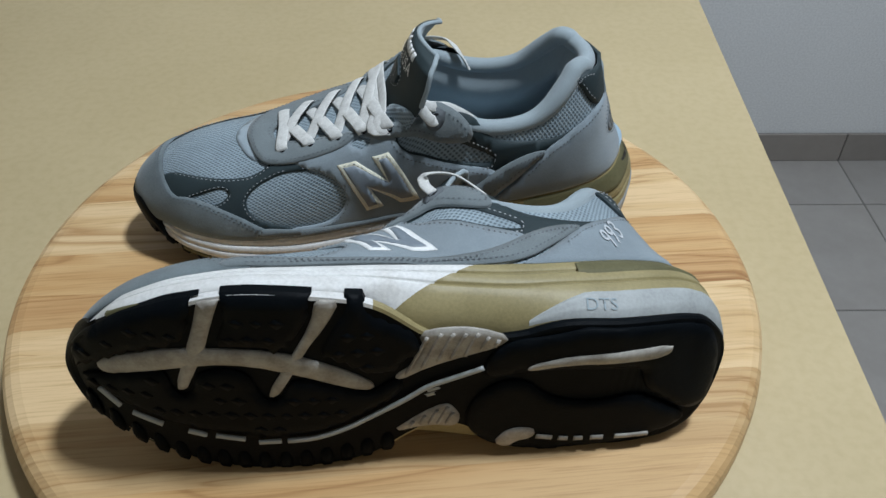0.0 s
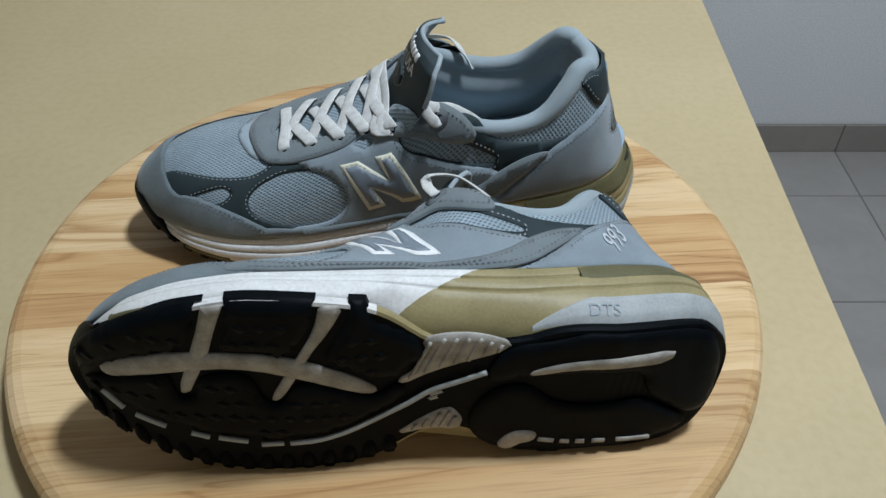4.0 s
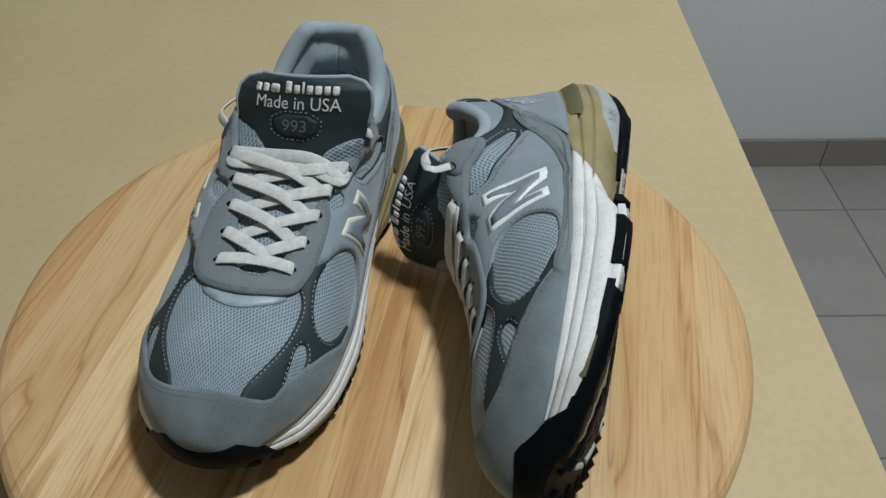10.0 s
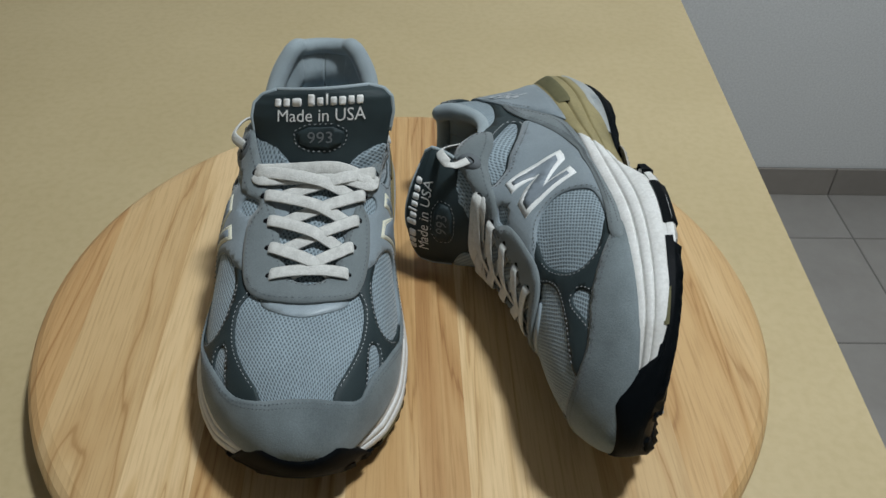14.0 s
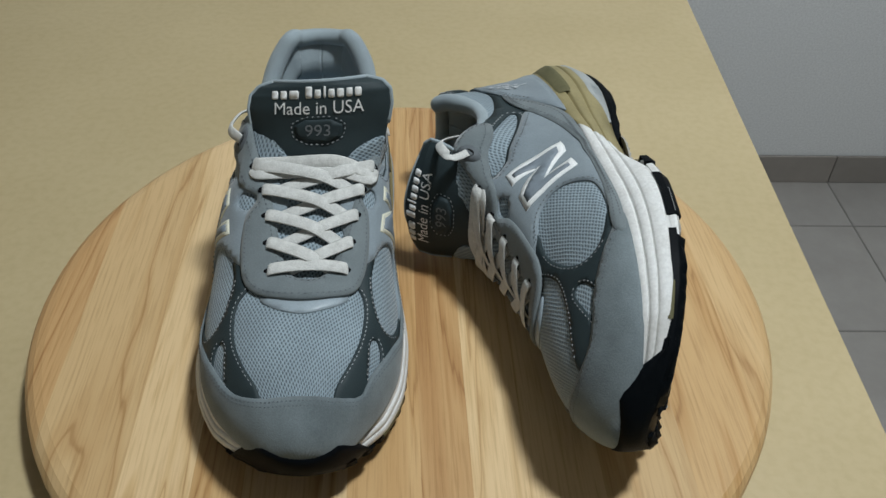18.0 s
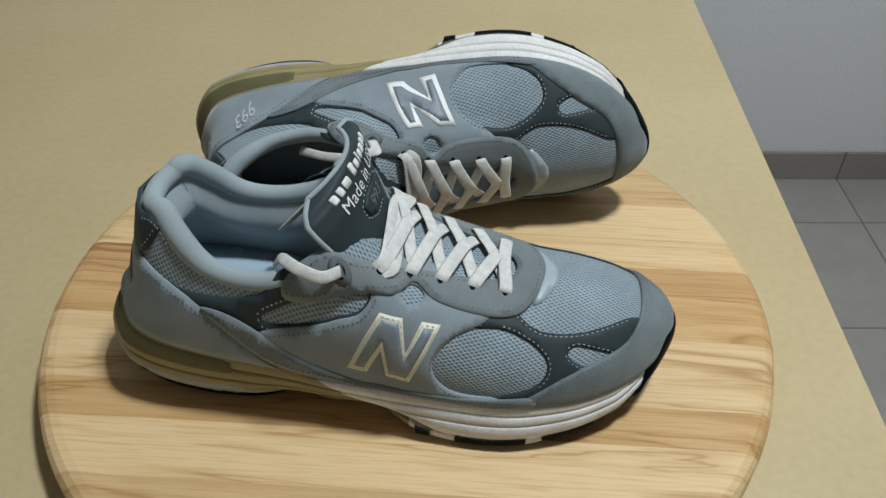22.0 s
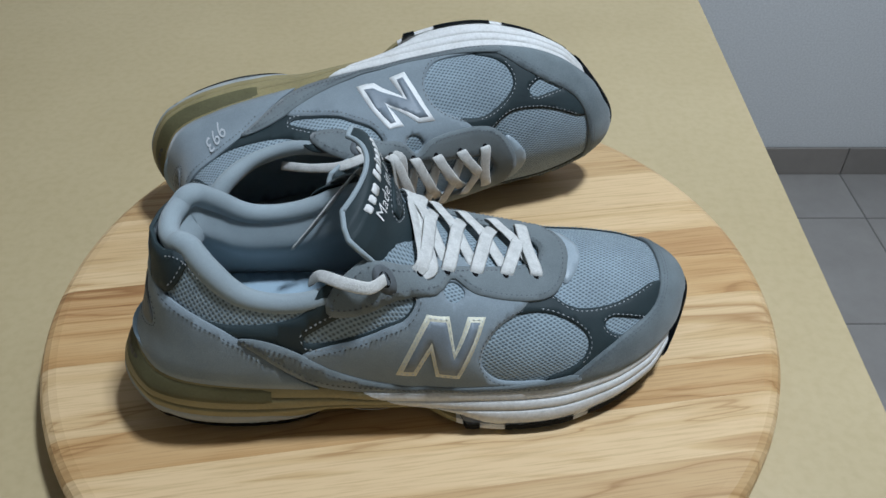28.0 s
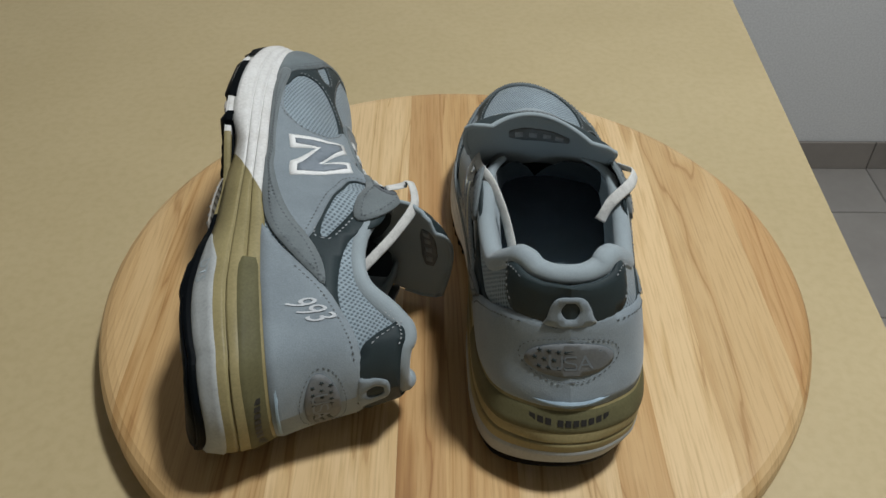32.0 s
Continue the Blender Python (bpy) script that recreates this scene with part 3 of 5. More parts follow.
def midsole(hand, shoe):
    rings = [midsole_point(g, f) for f, g in LEVELS]
    base = rings[0][1]
    n = len(base)
    verts = np.concatenate([r[0] for r in rings])
    faces = grid_faces(len(LEVELS), n, True)
    rear = [f for f in faces if base[f[0] % n, 0] < 138 and base[f[1] % n, 0] < 139.5]
    keep = set(rear)
    front = [f for f in faces if f not in keep]
    parts = []
    for name, part_faces, mat, label in (("heel_midsole", rear, "midsole_tan", "yellowed tan foam with carved grooves"), ("forefoot_midsole", front, "midsole_white", "scuffed white foam with carved lines")):
        parts.append(put(name, mesh_of(name, finish(verts, hand), flip(part_faces, hand), mat), shoe, label))
    return parts


def sole_band(name, parent, hand, material, f0, f1, x1, lift, label="", taper=0.0, cap=0.0):
    """A band laid round the heel of the midsole between two heights, ending at x1 on both sides."""
    fs = np.linspace(0, 1, 7)
    rows = []
    for k, q in enumerate(fs):
        edge = -1.6 if k in (0, len(fs) - 1) else 0.0
        base = outline(RING)
        end = np.clip((x1 - base[:, 0]) / 26, 0, 1)
        f = f0 + (f1 - f0) * q * (1 - taper * (1 - end))
        if cap:
            d = np.clip((x1 - base[:, 0]) / cap, 0, 1)
            f = (f0 + f1) / 2 + (f1 - f0) * (q - 0.5) * np.sqrt(1 - (1 - d) ** 2)
        flat = np.interp(f, [0, 0.3, 0.7, 1.0], [3.6, 4.6, 3.2, 0.6])
        arch, heel = sole_shrink(base[:, 0], base[:, 1])
        p = outline(RING, flat + lift + edge + heel * 2.2 * (1 - f) + flare(base[:, 0], base[:, 1]) * (1 - f) - (arch + heel_cut(base[:, 0], base[:, 1])) * (1 - f) ** 2.4)
        x = np.clip(base[:, 0], 0, LENGTH)
        zt, zb = FEATHER(x) + 2.0, GROUND(x) + SOLE_THICK(x)
        z = zb + (zt - zb) * f
        rows.append(np.stack([p[:, 0] + leaned(x, z), p[:, 1], z], -1))
    base = outline(RING)
    n = len(base)
    ids = [i for i in range(-n // 2, n // 2) if base[i % n, 0] <= x1]
    verts = np.concatenate([r[[i % n for i in ids]] for r in rows])
    faces = grid_faces(len(rows), len(ids))
    return put(name, mesh_of(name, finish(verts, hand), flip(faces, -hand), material), parent, label)


def outsole(hand, shoe):
    base = outline(RING)
    x = np.clip(base[:, 0], 0, LENGTH)
    zb, zt = GROUND(x) + 2.4, GROUND(x) + SOLE_THICK(x)
    arch, heel = sole_shrink(x, base[:, 1])
    toe = np.clip((x - 225) / 45, 0, 1)
    verts = []
    for f, g in ((1, 0.0), (1, 3.2), (0.5, 3.6), (0.1, 3.2), (0.0, 1.5)):
        p = outline(RING, g + heel * 2.2 - 1.75 * arch - 4.4 * toe + flare(x, base[:, 1]) - heel_cut(x, base[:, 1]))
        verts.append(np.stack([p[:, 0], p[:, 1], zb + (zt - zb) * f], -1))
    n = len(base)
    verts = np.concatenate(verts)
    faces = grid_faces(5, n, True)
    half = len(stations(RING))
    ring = [4 * n + i for i in range(n)]
    for i in range(half - 1):
        a, b = ring[i], ring[i + 1]
        c, d = ring[(n - i - 1) % n], ring[(n - i) % n]
        faces.append((a, b, c) if i == 0 else (a, b, d) if i == half - 2 else (a, b, c, d))
    waist = [f for f in faces[:4 * n] if 112 < base[f[0] % n, 0] < 158]
    edge = [f for f in faces[:4 * n] if 158 <= base[f[0] % n, 0] < 272 and base[f[0] % n, 1] > 0]
    keep = set(waist) | set(edge)
    body = put("outsole", mesh_of("outsole", finish(verts, hand), flip([f for f in faces if f not in keep], hand), "rubber_black", smooth=False), shoe, "black rubber outsole with raised pods")
    put("shank_edge", mesh_of("shank_edge", finish(verts, hand), flip(waist, hand), "midsole_tan", smooth=False), body, "tan edge of the shank")
    put("foam_edge", mesh_of("foam_edge", finish(verts, hand), flip(edge, hand), "midsole_white", smooth=False), body, "white foam edge between the pods")
    return body

# ---- panels laid on the foot's shape ----
from mathutils.geometry import delaunay_2d_cdt

K = 70.0      # millimetres to one unit of v, for even triangles


def spot(p, side):
    """(x, z) or (x, 'y', distance from the centre line) to (x, v)."""
    if len(p) == 3:
        x, _, dy = p
        c = float(CENTRE(x))
        wide, narrow = float(OUTER(x) - c), float(c - INNER(x))
        w = wide if side > 0 else narrow
        if side < 0:
            dy = dy * min(1.0, 1.12 * narrow / wide)
        r = min(0.999, abs(dy) / w)
        t = (1 - r * r) ** (1 / float(POWER(x)))
        return (x, side * (1 - math.asin(min(1, t)) * 2 / math.pi))
    return (p[0], float(v_at(p[0], p[1], side)))


def flat(points):
    return np.array([(x, v * K) for x, v in points])


def rounded(p, step=2.2, cuts=2):
    """A closed outline with softened corners, resampled evenly."""
    p = np.asarray(p, float)
    for _ in range(cuts):
        q = np.roll(p, -1, 0)
        p = np.stack([0.75 * p + 0.25 * q, 0.25 * p + 0.75 * q], 1).reshape(-1, 2)
    d = np.linalg.norm(np.roll(p, -1, 0) - p, axis=1)
    at = np.concatenate([[0], np.cumsum(d)])
    n = max(8, int(at[-1] / step))
    s = np.linspace(0, at[-1], n, endpoint=False)
    closed = np.vstack([p, p[:1]])
    return np.stack([np.interp(s, at, closed[:, k]) for k in (0, 1)], -1)


def inside(poly, q):
    x, y = q[:, 0], q[:, 1]
    hit = np.zeros(len(q), bool)
    for (x0, y0), (x1, y1) in zip(poly, np.roll(poly, -1, 0)):
        cross = ((y0 > y) != (y1 > y)) & (x < (x1 - x0) * (y - y0) / (y1 - y0 + 1e-12) + x0)
        hit ^= cross
    return hit


def inset(poly, d):
    area = np.sum(poly[:, 0] * np.roll(poly[:, 1], -1) - np.roll(poly[:, 0], -1) * poly[:, 1])
    t = np.roll(poly, -1, 0) - np.roll(poly, 1, 0)
    t /= np.maximum(np.linalg.norm(t, axis=1, keepdims=True), 1e-9)
    n = np.stack([-t[:, 1], t[:, 0]], -1) * np.sign(area)
    return poly + n * d


def mitred(poly, d):
    """A polygon drawn in by d with sharp corners."""
    area = np.sum(poly[:, 0] * np.roll(poly[:, 1], -1) - np.roll(poly[:, 0], -1) * poly[:, 1])
    a = poly - np.roll(poly, 1, 0)
    b = np.roll(poly, -1, 0) - poly
    a /= np.linalg.norm(a, axis=1, keepdims=True)
    b /= np.linalg.norm(b, axis=1, keepdims=True)
    n1 = np.stack([-a[:, 1], a[:, 0]], -1) * np.sign(area)
    n2 = np.stack([-b[:, 1], b[:, 0]], -1) * np.sign(area)
    m = n1 + n2
    return poly + m * (d / np.maximum(0.5 * (m * m).sum(1, keepdims=True), 0.35))


def on_upper(p, off):
    return surface(np.clip(p[:, 0], 0.03, LENGTH - 0.03), np.clip(p[:, 1] / K, -1, 1), off)


def on_sole(p, off):
    return np.stack([p[:, 0], p[:, 1], GROUND(p[:, 0]) + 2.6 - off], -1)


def sheet(name, parent, hand, outline_, material, lift, thick, where=on_upper, holes=(), step=3.4, label="", seam=-1.0, turn=1):
    """A piece cut to an outline, laid on a surface with its own thickness and softened edge."""
    loops = [np.asarray(outline_, float)] + [np.asarray(h, float) for h in holes]
    lo, hi = loops[0].min(0), loops[0].max(0)
    gx, gy = np.meshgrid(np.arange(lo[0] + 1, hi[0], step), np.arange(lo[1] + 1, hi[1], step))
    gx = gx + (np.arange(gx.shape[0]) % 2)[:, None] * step * 0.5
    g = np.stack([gx.ravel(), gy.ravel()], -1)
    keep = inside(inset(loops[0], 0.9), g) if len(g) else np.zeros(0, bool)
    for h in loops[1:]:
        keep &= ~inside(inset(h, -0.9), g)
    g = g[keep]
    pts, edges = [], []
    for loop in loops:
        k = len(pts)
        pts += [tuple(q) for q in loop]
        edges += [(k + i, k + (i + 1) % len(loop)) for i in range(len(loop))]
    pts += [tuple(q) for q in g]
    co, _, faces, *_ = delaunay_2d_cdt([Vector(q) for q in pts], edges, [], 1, 1e-5)
    co = np.array([(c.x, c.y) for c in co])
    if holes:
        mids = np.array([co[list(f)].mean(0) for f in faces])
        solid = np.ones(len(faces), bool)
        for h in loops[1:]:
            solid &= ~inside(h, mids)
        faces = [f for f, ok in zip(faces, solid) if ok]
    count = {}
    for f in faces:
        for a, b in zip(f, list(f[1:]) + [f[0]]):
            count[(a, b)] = True
    rim = [(a, b) for a, b in count if (b, a) not in count]
    rim_v = sorted({a for e in rim for a in e})
    h = np.full(len(co), lift + thick)
    soft = [a for a in rim_v if co[a, 0] > seam]
    h[soft] = lift + 0.45 * thick
    top = where(co, h)
    if seam > 0:
        top[co[:, 0] < 0.1, 1] = 0.0
    low_of = {a: len(co) + i for i, a in enumerate(rim_v)}
    low = where(co[rim_v], np.full(len(rim_v), lift - 0.5))
    if seam > 0:
        low[co[rim_v][:, 0] < 0.1, 1] = 0.0
    out = [tuple(f) for f in faces]
    out += [(b, a, low_of[a], low_of[b]) for a, b in rim if not (seam > 0 and co[a, 0] < 0.1 and co[b, 0] < 0.1)]
    uvs = np.concatenate([co, co[rim_v]]) * 0.001
    me = mesh_of(name, finish(np.concatenate([top, low]), hand), flip(out, -hand * turn), material, uvs=uvs)
    me.polygons.foreach_set("use_smooth", [k < len(faces) for k in range(len(out))])
    return put(name, me, parent, label)


def weld(a, b):
    """Join two halves that meet on the heel's middle line into one piece."""
    bm = bmesh.new()
    bm.from_mesh(a.data)
    bm.from_mesh(b.data)
    bmesh.ops.remove_doubles(bm, verts=[v for v in bm.verts if abs(v.co.y) < 1e-6], dist=0.0004)
    bm.to_mesh(a.data)
    bm.free()
    for child in list(b.children):
        child.parent = a
    bpy.data.objects.remove(b)


def seam_line(name, parent, hand, loop, material, lift, where=on_upper, pitch=2.6, dash=1.6, width=0.33, closed=True, skip=None):
    """Stitches: short raised dashes along a line."""
    p = np.asarray(loop, float)
    if closed:
        p = np.vstack([p, p[:1]])
    d = np.concatenate([[0], np.cumsum(np.linalg.norm(np.diff(p, axis=0), axis=1))])
    n = int(d[-1] / pitch)
    a = np.arange(n) * pitch + 0.4
    ends = [np.stack([np.interp(a + o, d, p[:, k]) for k in (0, 1)], -1) for o in (0.0, dash)]
    if skip is not None and n:
        ok = ~skip(ends[0])
        ends = [e[ok] for e in ends]
    if not len(ends[0]):
        return None
    t = ends[1] - ends[0]
    t /= np.maximum(np.linalg.norm(t, axis=1, keepdims=True), 1e-9)
    s = np.stack([-t[:, 1], t[:, 0]], -1) * width
    mid = (ends[0] + ends[1]) / 2
    rows = [ends[0], mid + s, ends[1], mid - s]
    high = [where(mid, np.full(len(mid), lift + 0.45))]
    low = [where(r, np.full(len(r), lift)) for r in rows]
    m = len(mid)
    verts = np.concatenate(low + high)
    faces = []
    for i in range(m):
        q = [i, m + i, 2 * m + i, 3 * m + i]
        for k in range(4):
            faces.append((q[k], q[(k + 1) % 4], 4 * m + i))
    return tagged(put(name, mesh_of(name, finish(verts, hand), flip(faces, -hand), material), parent), kind="stuff")


def tube(name, parent, hand, path, radius, material, label="", n=10, squash=1.0, flat_dir=None):
    """A round or flat cord along a path; flat_dir gives the thin direction at each point."""
    path = np.asarray(path, float)
    t = np.gradient(path, axis=0)
    t /= np.maximum(np.linalg.norm(t, axis=1, keepdims=True), 1e-9)
    up = np.asarray(flat_dir, float) if flat_dir is not None else np.tile((0.0, 0.0, 1.0), (len(path), 1))
    side = np.cross(t, up)
    side /= np.maximum(np.linalg.norm(side, axis=1, keepdims=True), 1e-9)
    up = np.cross(side, t)
    a = np.linspace(0, 2 * math.pi, n, endpoint=False)
    r = np.broadcast_to(radius, (len(path),))
    ring = [p + s * np.cos(a)[:, None] * q + u * np.sin(a)[:, None] * q * squash for p, s, u, q in zip(path, side, up, r)]
    verts = np.concatenate(ring + [path[:1], path[-1:]])
    faces = grid_faces(len(path), n, True)
    k = len(path) * n
    faces += [(k, (i + 1) % n, i) for i in range(n)]
    faces += [(k + 1, k - n + i, k - n + (i + 1) % n) for i in range(n)]
    return put(name, mesh_of(name, finish(verts, hand), flip(faces, -hand), material), parent, label)


def spline(points, n=24):
    """Catmull-Rom through a few points."""
    p = np.asarray(points, float)
    p = np.vstack([2 * p[0] - p[1], p, 2 * p[-1] - p[-2]])
    out = []
    m = len(p) - 3
    for u in np.linspace(0, m - 1e-6, n):
        i = int(u)
        t = u - i
        a, b, c, d = p[i:i + 4]
        out.append(0.5 * (2 * b + (c - a) * t + (2 * a - 5 * b + 4 * c - d) * t * t + (3 * b - a - 3 * c + d) * t ** 3))
    return np.array(out)


LETTERS = {}


def letters(text):
    """The built-in font's outline of a text, centred, one unit high, as points and triangles."""
    if text not in LETTERS:
        cu = bpy.data.curves.new("lettering", "FONT")
        cu.body, cu.align_x, cu.align_y = text, "CENTER", "CENTER"
        cu.resolution_u = 3
        ob = bpy.data.objects.new("lettering", cu)
        me = ob.to_mesh()
        co = np.array([tuple(v.co)[:2] for v in me.vertices])
        fa = [tuple(p.vertices) for p in me.polygons]
        ob.to_mesh_clear()
        bpy.data.objects.remove(ob)
        bpy.data.curves.remove(cu)
        LETTERS[text] = (co, fa)
    return LETTERS[text]


def lettering(name, parent, hand, text, where, material, origin, right, up, size, lift, label=""):
    """Words on a surface; origin, right and up in the surface's own flat coordinates."""
    co, fa = letters(text)
    right, up = np.asarray(right, float), np.asarray(up, float)
    p = np.asarray(origin, float) + (co[:, :1] * right + co[:, 1:] * up) * size
    verts = where(p, np.full(len(p), lift))
    return put(name, mesh_of(name, finish(verts, hand), fa, material), parent, label)


BIG_WINDOW = [(173.5, 45), (175.5, 54), (183, 60), (192, 61.5), (203, 60.3), (212, 58), (223, 53.5), (229, 48), (227.5, 41.5), (218.5, 36), (205.5, 32.5), (191, 32), (180.5, 35)]
SMALL_WINDOW = [(238, 50.5), (242, 53), (250, 51), (264, 46), (255, 45.5), (248, 44.5), (242.5, 47)]
ARCH_WINDOW = [(86, 66.5), (100, 74.5), (115, 82), (131, 85.5), (144, 83), (141, 76.5), (129, 73), (115, 68), (97, 64)]
PADDED_WINDOW = [(156.5, 79), (159.5, 81), (162.5, 81), (167, 78), (168.5, 74.8), (163.5, 73.6), (159, 75.5)]


def side_panels(shoe, hand, side):
    def loop(points, step=2.2, cuts=2):
        return rounded(flat([spot(p, side) for p in points]), step, cuts)

    big, small, arch, pad = loop(BIG_WINDOW), loop(SMALL_WINDOW, 1.4), loop(ARCH_WINDOW), loop(PADDED_WINDOW, 1.2)
    # charcoal saddle under the collar
    saddle = loop([(28, 83), (45, 77.5), (60, 76.3), (78, 77), (91, 80.5), (97, 87), (101, 94), (112, 98), (126, 94), (138, 94), (150, 90), (153, 78), (141, 71), (112, 59), (88, 55), (74, 62.5), (55, 68.5), (38, 74)])
    piece = sheet("saddle", shoe, hand, saddle, "charcoal_leather", 0.1, 0.9, holes=[arch], label="charcoal leather saddle under the collar")
    seam_line("stitching", piece, hand, inset(arch, -1.6), "thread_grey", 1.0)
    # charcoal overlay beside the vamp
    fork = loop([(190, 63.5), (205, 66.5), (214, 63.5), (221, 59), (236, 56.5), (254, 56), (276, 54.5), (284, 47), (272, 42), (262, 40), (250, 37), (237, 33), (222, 28), (206, 27), (206, 32), (218.5, 35.5), (228, 41), (230, 48), (223.5, 54), (212, 58.5), (203, 60.8), (193, 62)])
    piece = sheet("toe_fork", shoe, hand, fork, "charcoal_leather", 0.1, 0.9, holes=[small], label="charcoal leather fork beside the vamp")
    seam_line("stitching", piece, hand, inset(fork, 1.4), "thread_grey", 1.0, skip=lambda q: (q[:, 0] > 270) | (np.abs(q[:, 1]) > 0.82 * K) | (q[:, 0] < 206))
    seam_line("stitching", piece, hand, inset(small, -1.3), "thread_grey", 1.0)
    # quarter with the large window
    quarter = loop([(95, 40), (104, 29), (130, 26), (170, 24), (205, 22), (209, 26), (206, 31.5), (191, 31.5), (180, 34.5), (172.5, 45), (174.5, 54.5), (182.5, 61), (192, 62.2), (199, 63.5), (207, 66), (202, 68), (190, 73), (172, 82), (158, 88), (146, 91), (146, 85), (142, 75.5), (129, 71.5), (115, 66.5), (98, 62.5), (88, 60), (86, 55)])
    piece = sheet("quarter", shoe, hand, quarter, "suede_pale", 0.5, 1.3, holes=[pad], label="pale grey suede quarter")
    seam_line("stitching", piece, hand, inset(big, -2.0), "thread_dark", 1.75, skip=lambda q: q[:, 0] > 196)
    seam_line("stitching", piece, hand, inset(quarter, 1.8), "thread_dark", 1.75, skip=lambda q: (q[:, 0] > 150))
    strap = loop([(52, 71), (68, 69.5), (86, 61.5), (102, 48.5), (124, 38.5), (152, 32.2), (183, 30.6), (206, 31), (224, 33.5), (226, 27), (205, 25), (183, 25), (150, 27), (112, 31), (94, 38), (78, 51), (64, 63)])
    piece = sheet("lower_strap", shoe, hand, strap, "suede_grey", 1.8, 0.9, label="grey suede strap along the sole")
    seam_line("stitching", piece, hand, inset(strap, 1.7), "thread_dark", 2.65, skip=lambda q: q[:, 0] > 215)
    # heel counter
    counter = loop([(4, 90), (0.02, 90), (0.02, 86), (0.02, 48), (0.02, 43), (5, 42.5), (20, 40), (60, 36), (96, 31), (93, 37), (84, 44), (70, 57.5), (55, 70.5), (38, 79.5), (24, 85.5), (12, 89.5)], cuts=1)
    counter[:, 0] = np.where(counter[:, 0] < 2.5, 0.02, counter[:, 0])
    counter_piece = piece = sheet("heel_counter", shoe, hand, counter, "suede_pale", 0.9, 1.3, label="pale grey suede heel counter", seam=1.0)
    seam_line("stitching", piece, hand, inset(counter, 2.0), "thread_dark", 2.15, skip=lambda q: (q[:, 0] < 8) | (np.abs(q[:, 1]) > 0.9 * K))
    tab = loop([(3, 111), (0.02, 111), (0.02, 107), (0.02, 90), (0.02, 86), (4, 86.5), (10, 89), (15, 91), (20, 96.5), (25, 103), (31, 108), (36, 114), (32, 119), (20, 116), (10, 112)], cuts=1)
    tab[:, 0] = np.where(tab[:, 0] < 2.5, 0.02, tab[:, 0])
    for q in tab:
        q[1] = side * max(abs(q[1]), collar_v(q[0]) * K + 0.2)
    tab_piece = piece = sheet("heel_tab", shoe, hand, tab, "charcoal_leather", 0.5, 1.6, label="charcoal leather heel tab", seam=1.0)
    seam_line("stitching", piece, hand, inset(tab, 1.8), "thread_grey", 2.1, skip=lambda q: q[:, 0] < 14)
    # side emblem: a slanted zigzag shape
    ht, tt, hb, tb = (148, 74), (176.5, 65.5), (132, 44.5), (162.5, 38.5)
    shape = [(0, 0), (0.32, 0), (0.32, 0.47), (0.63, 0), (1, 0), (1, 1), (0.68, 1), (0.68, 0.53), (0.37, 1), (0, 1)]
    back = hand * side > 0     # the letter's first stem stands towards the toe

    def emblem(points):
        out = []
        for u, w in points:
            u = 1 - u if back else u
            lo = np.array(hb) * (1 - u) + np.array(tb) * u
            hi = np.array(ht) * (1 - u) + np.array(tt) * u
            out.append(spot(tuple(lo * (1 - w) + hi * w), side))
        return flat(out)

    outer = emblem(shape)
    dense = np.concatenate([a + (b - a) * np.linspace(0, 1, 6, endpoint=False)[:, None] for a, b in zip(outer, np.roll(outer, -1, 0))])
    white = "emblem_white" if hand > 0 else "emblem_cream"
    badge = sheet("side_emblem", shoe, hand, dense, white, 1.7, 0.8, step=2.4, label="white-edged zigzag emblem")
    inner = mitred(outer, 2.5 if hand > 0 else 2.0)
    if hand < 0:
        seam_line("stitching", badge, hand, mitred(outer, 1.0), "thread_pale", 2.5, width=0.18)
    dense = np.concatenate([a + (b - a) * np.linspace(0, 1, 6, endpoint=False)[:, None] for a, b in zip(inner, np.roll(inner, -1, 0))])
    sheet("emblem_core", badge, hand, dense, "emblem_grey", 2.3, 0.6, step=2.4, label="grey inlay")
    return counter_piece, tab_piece


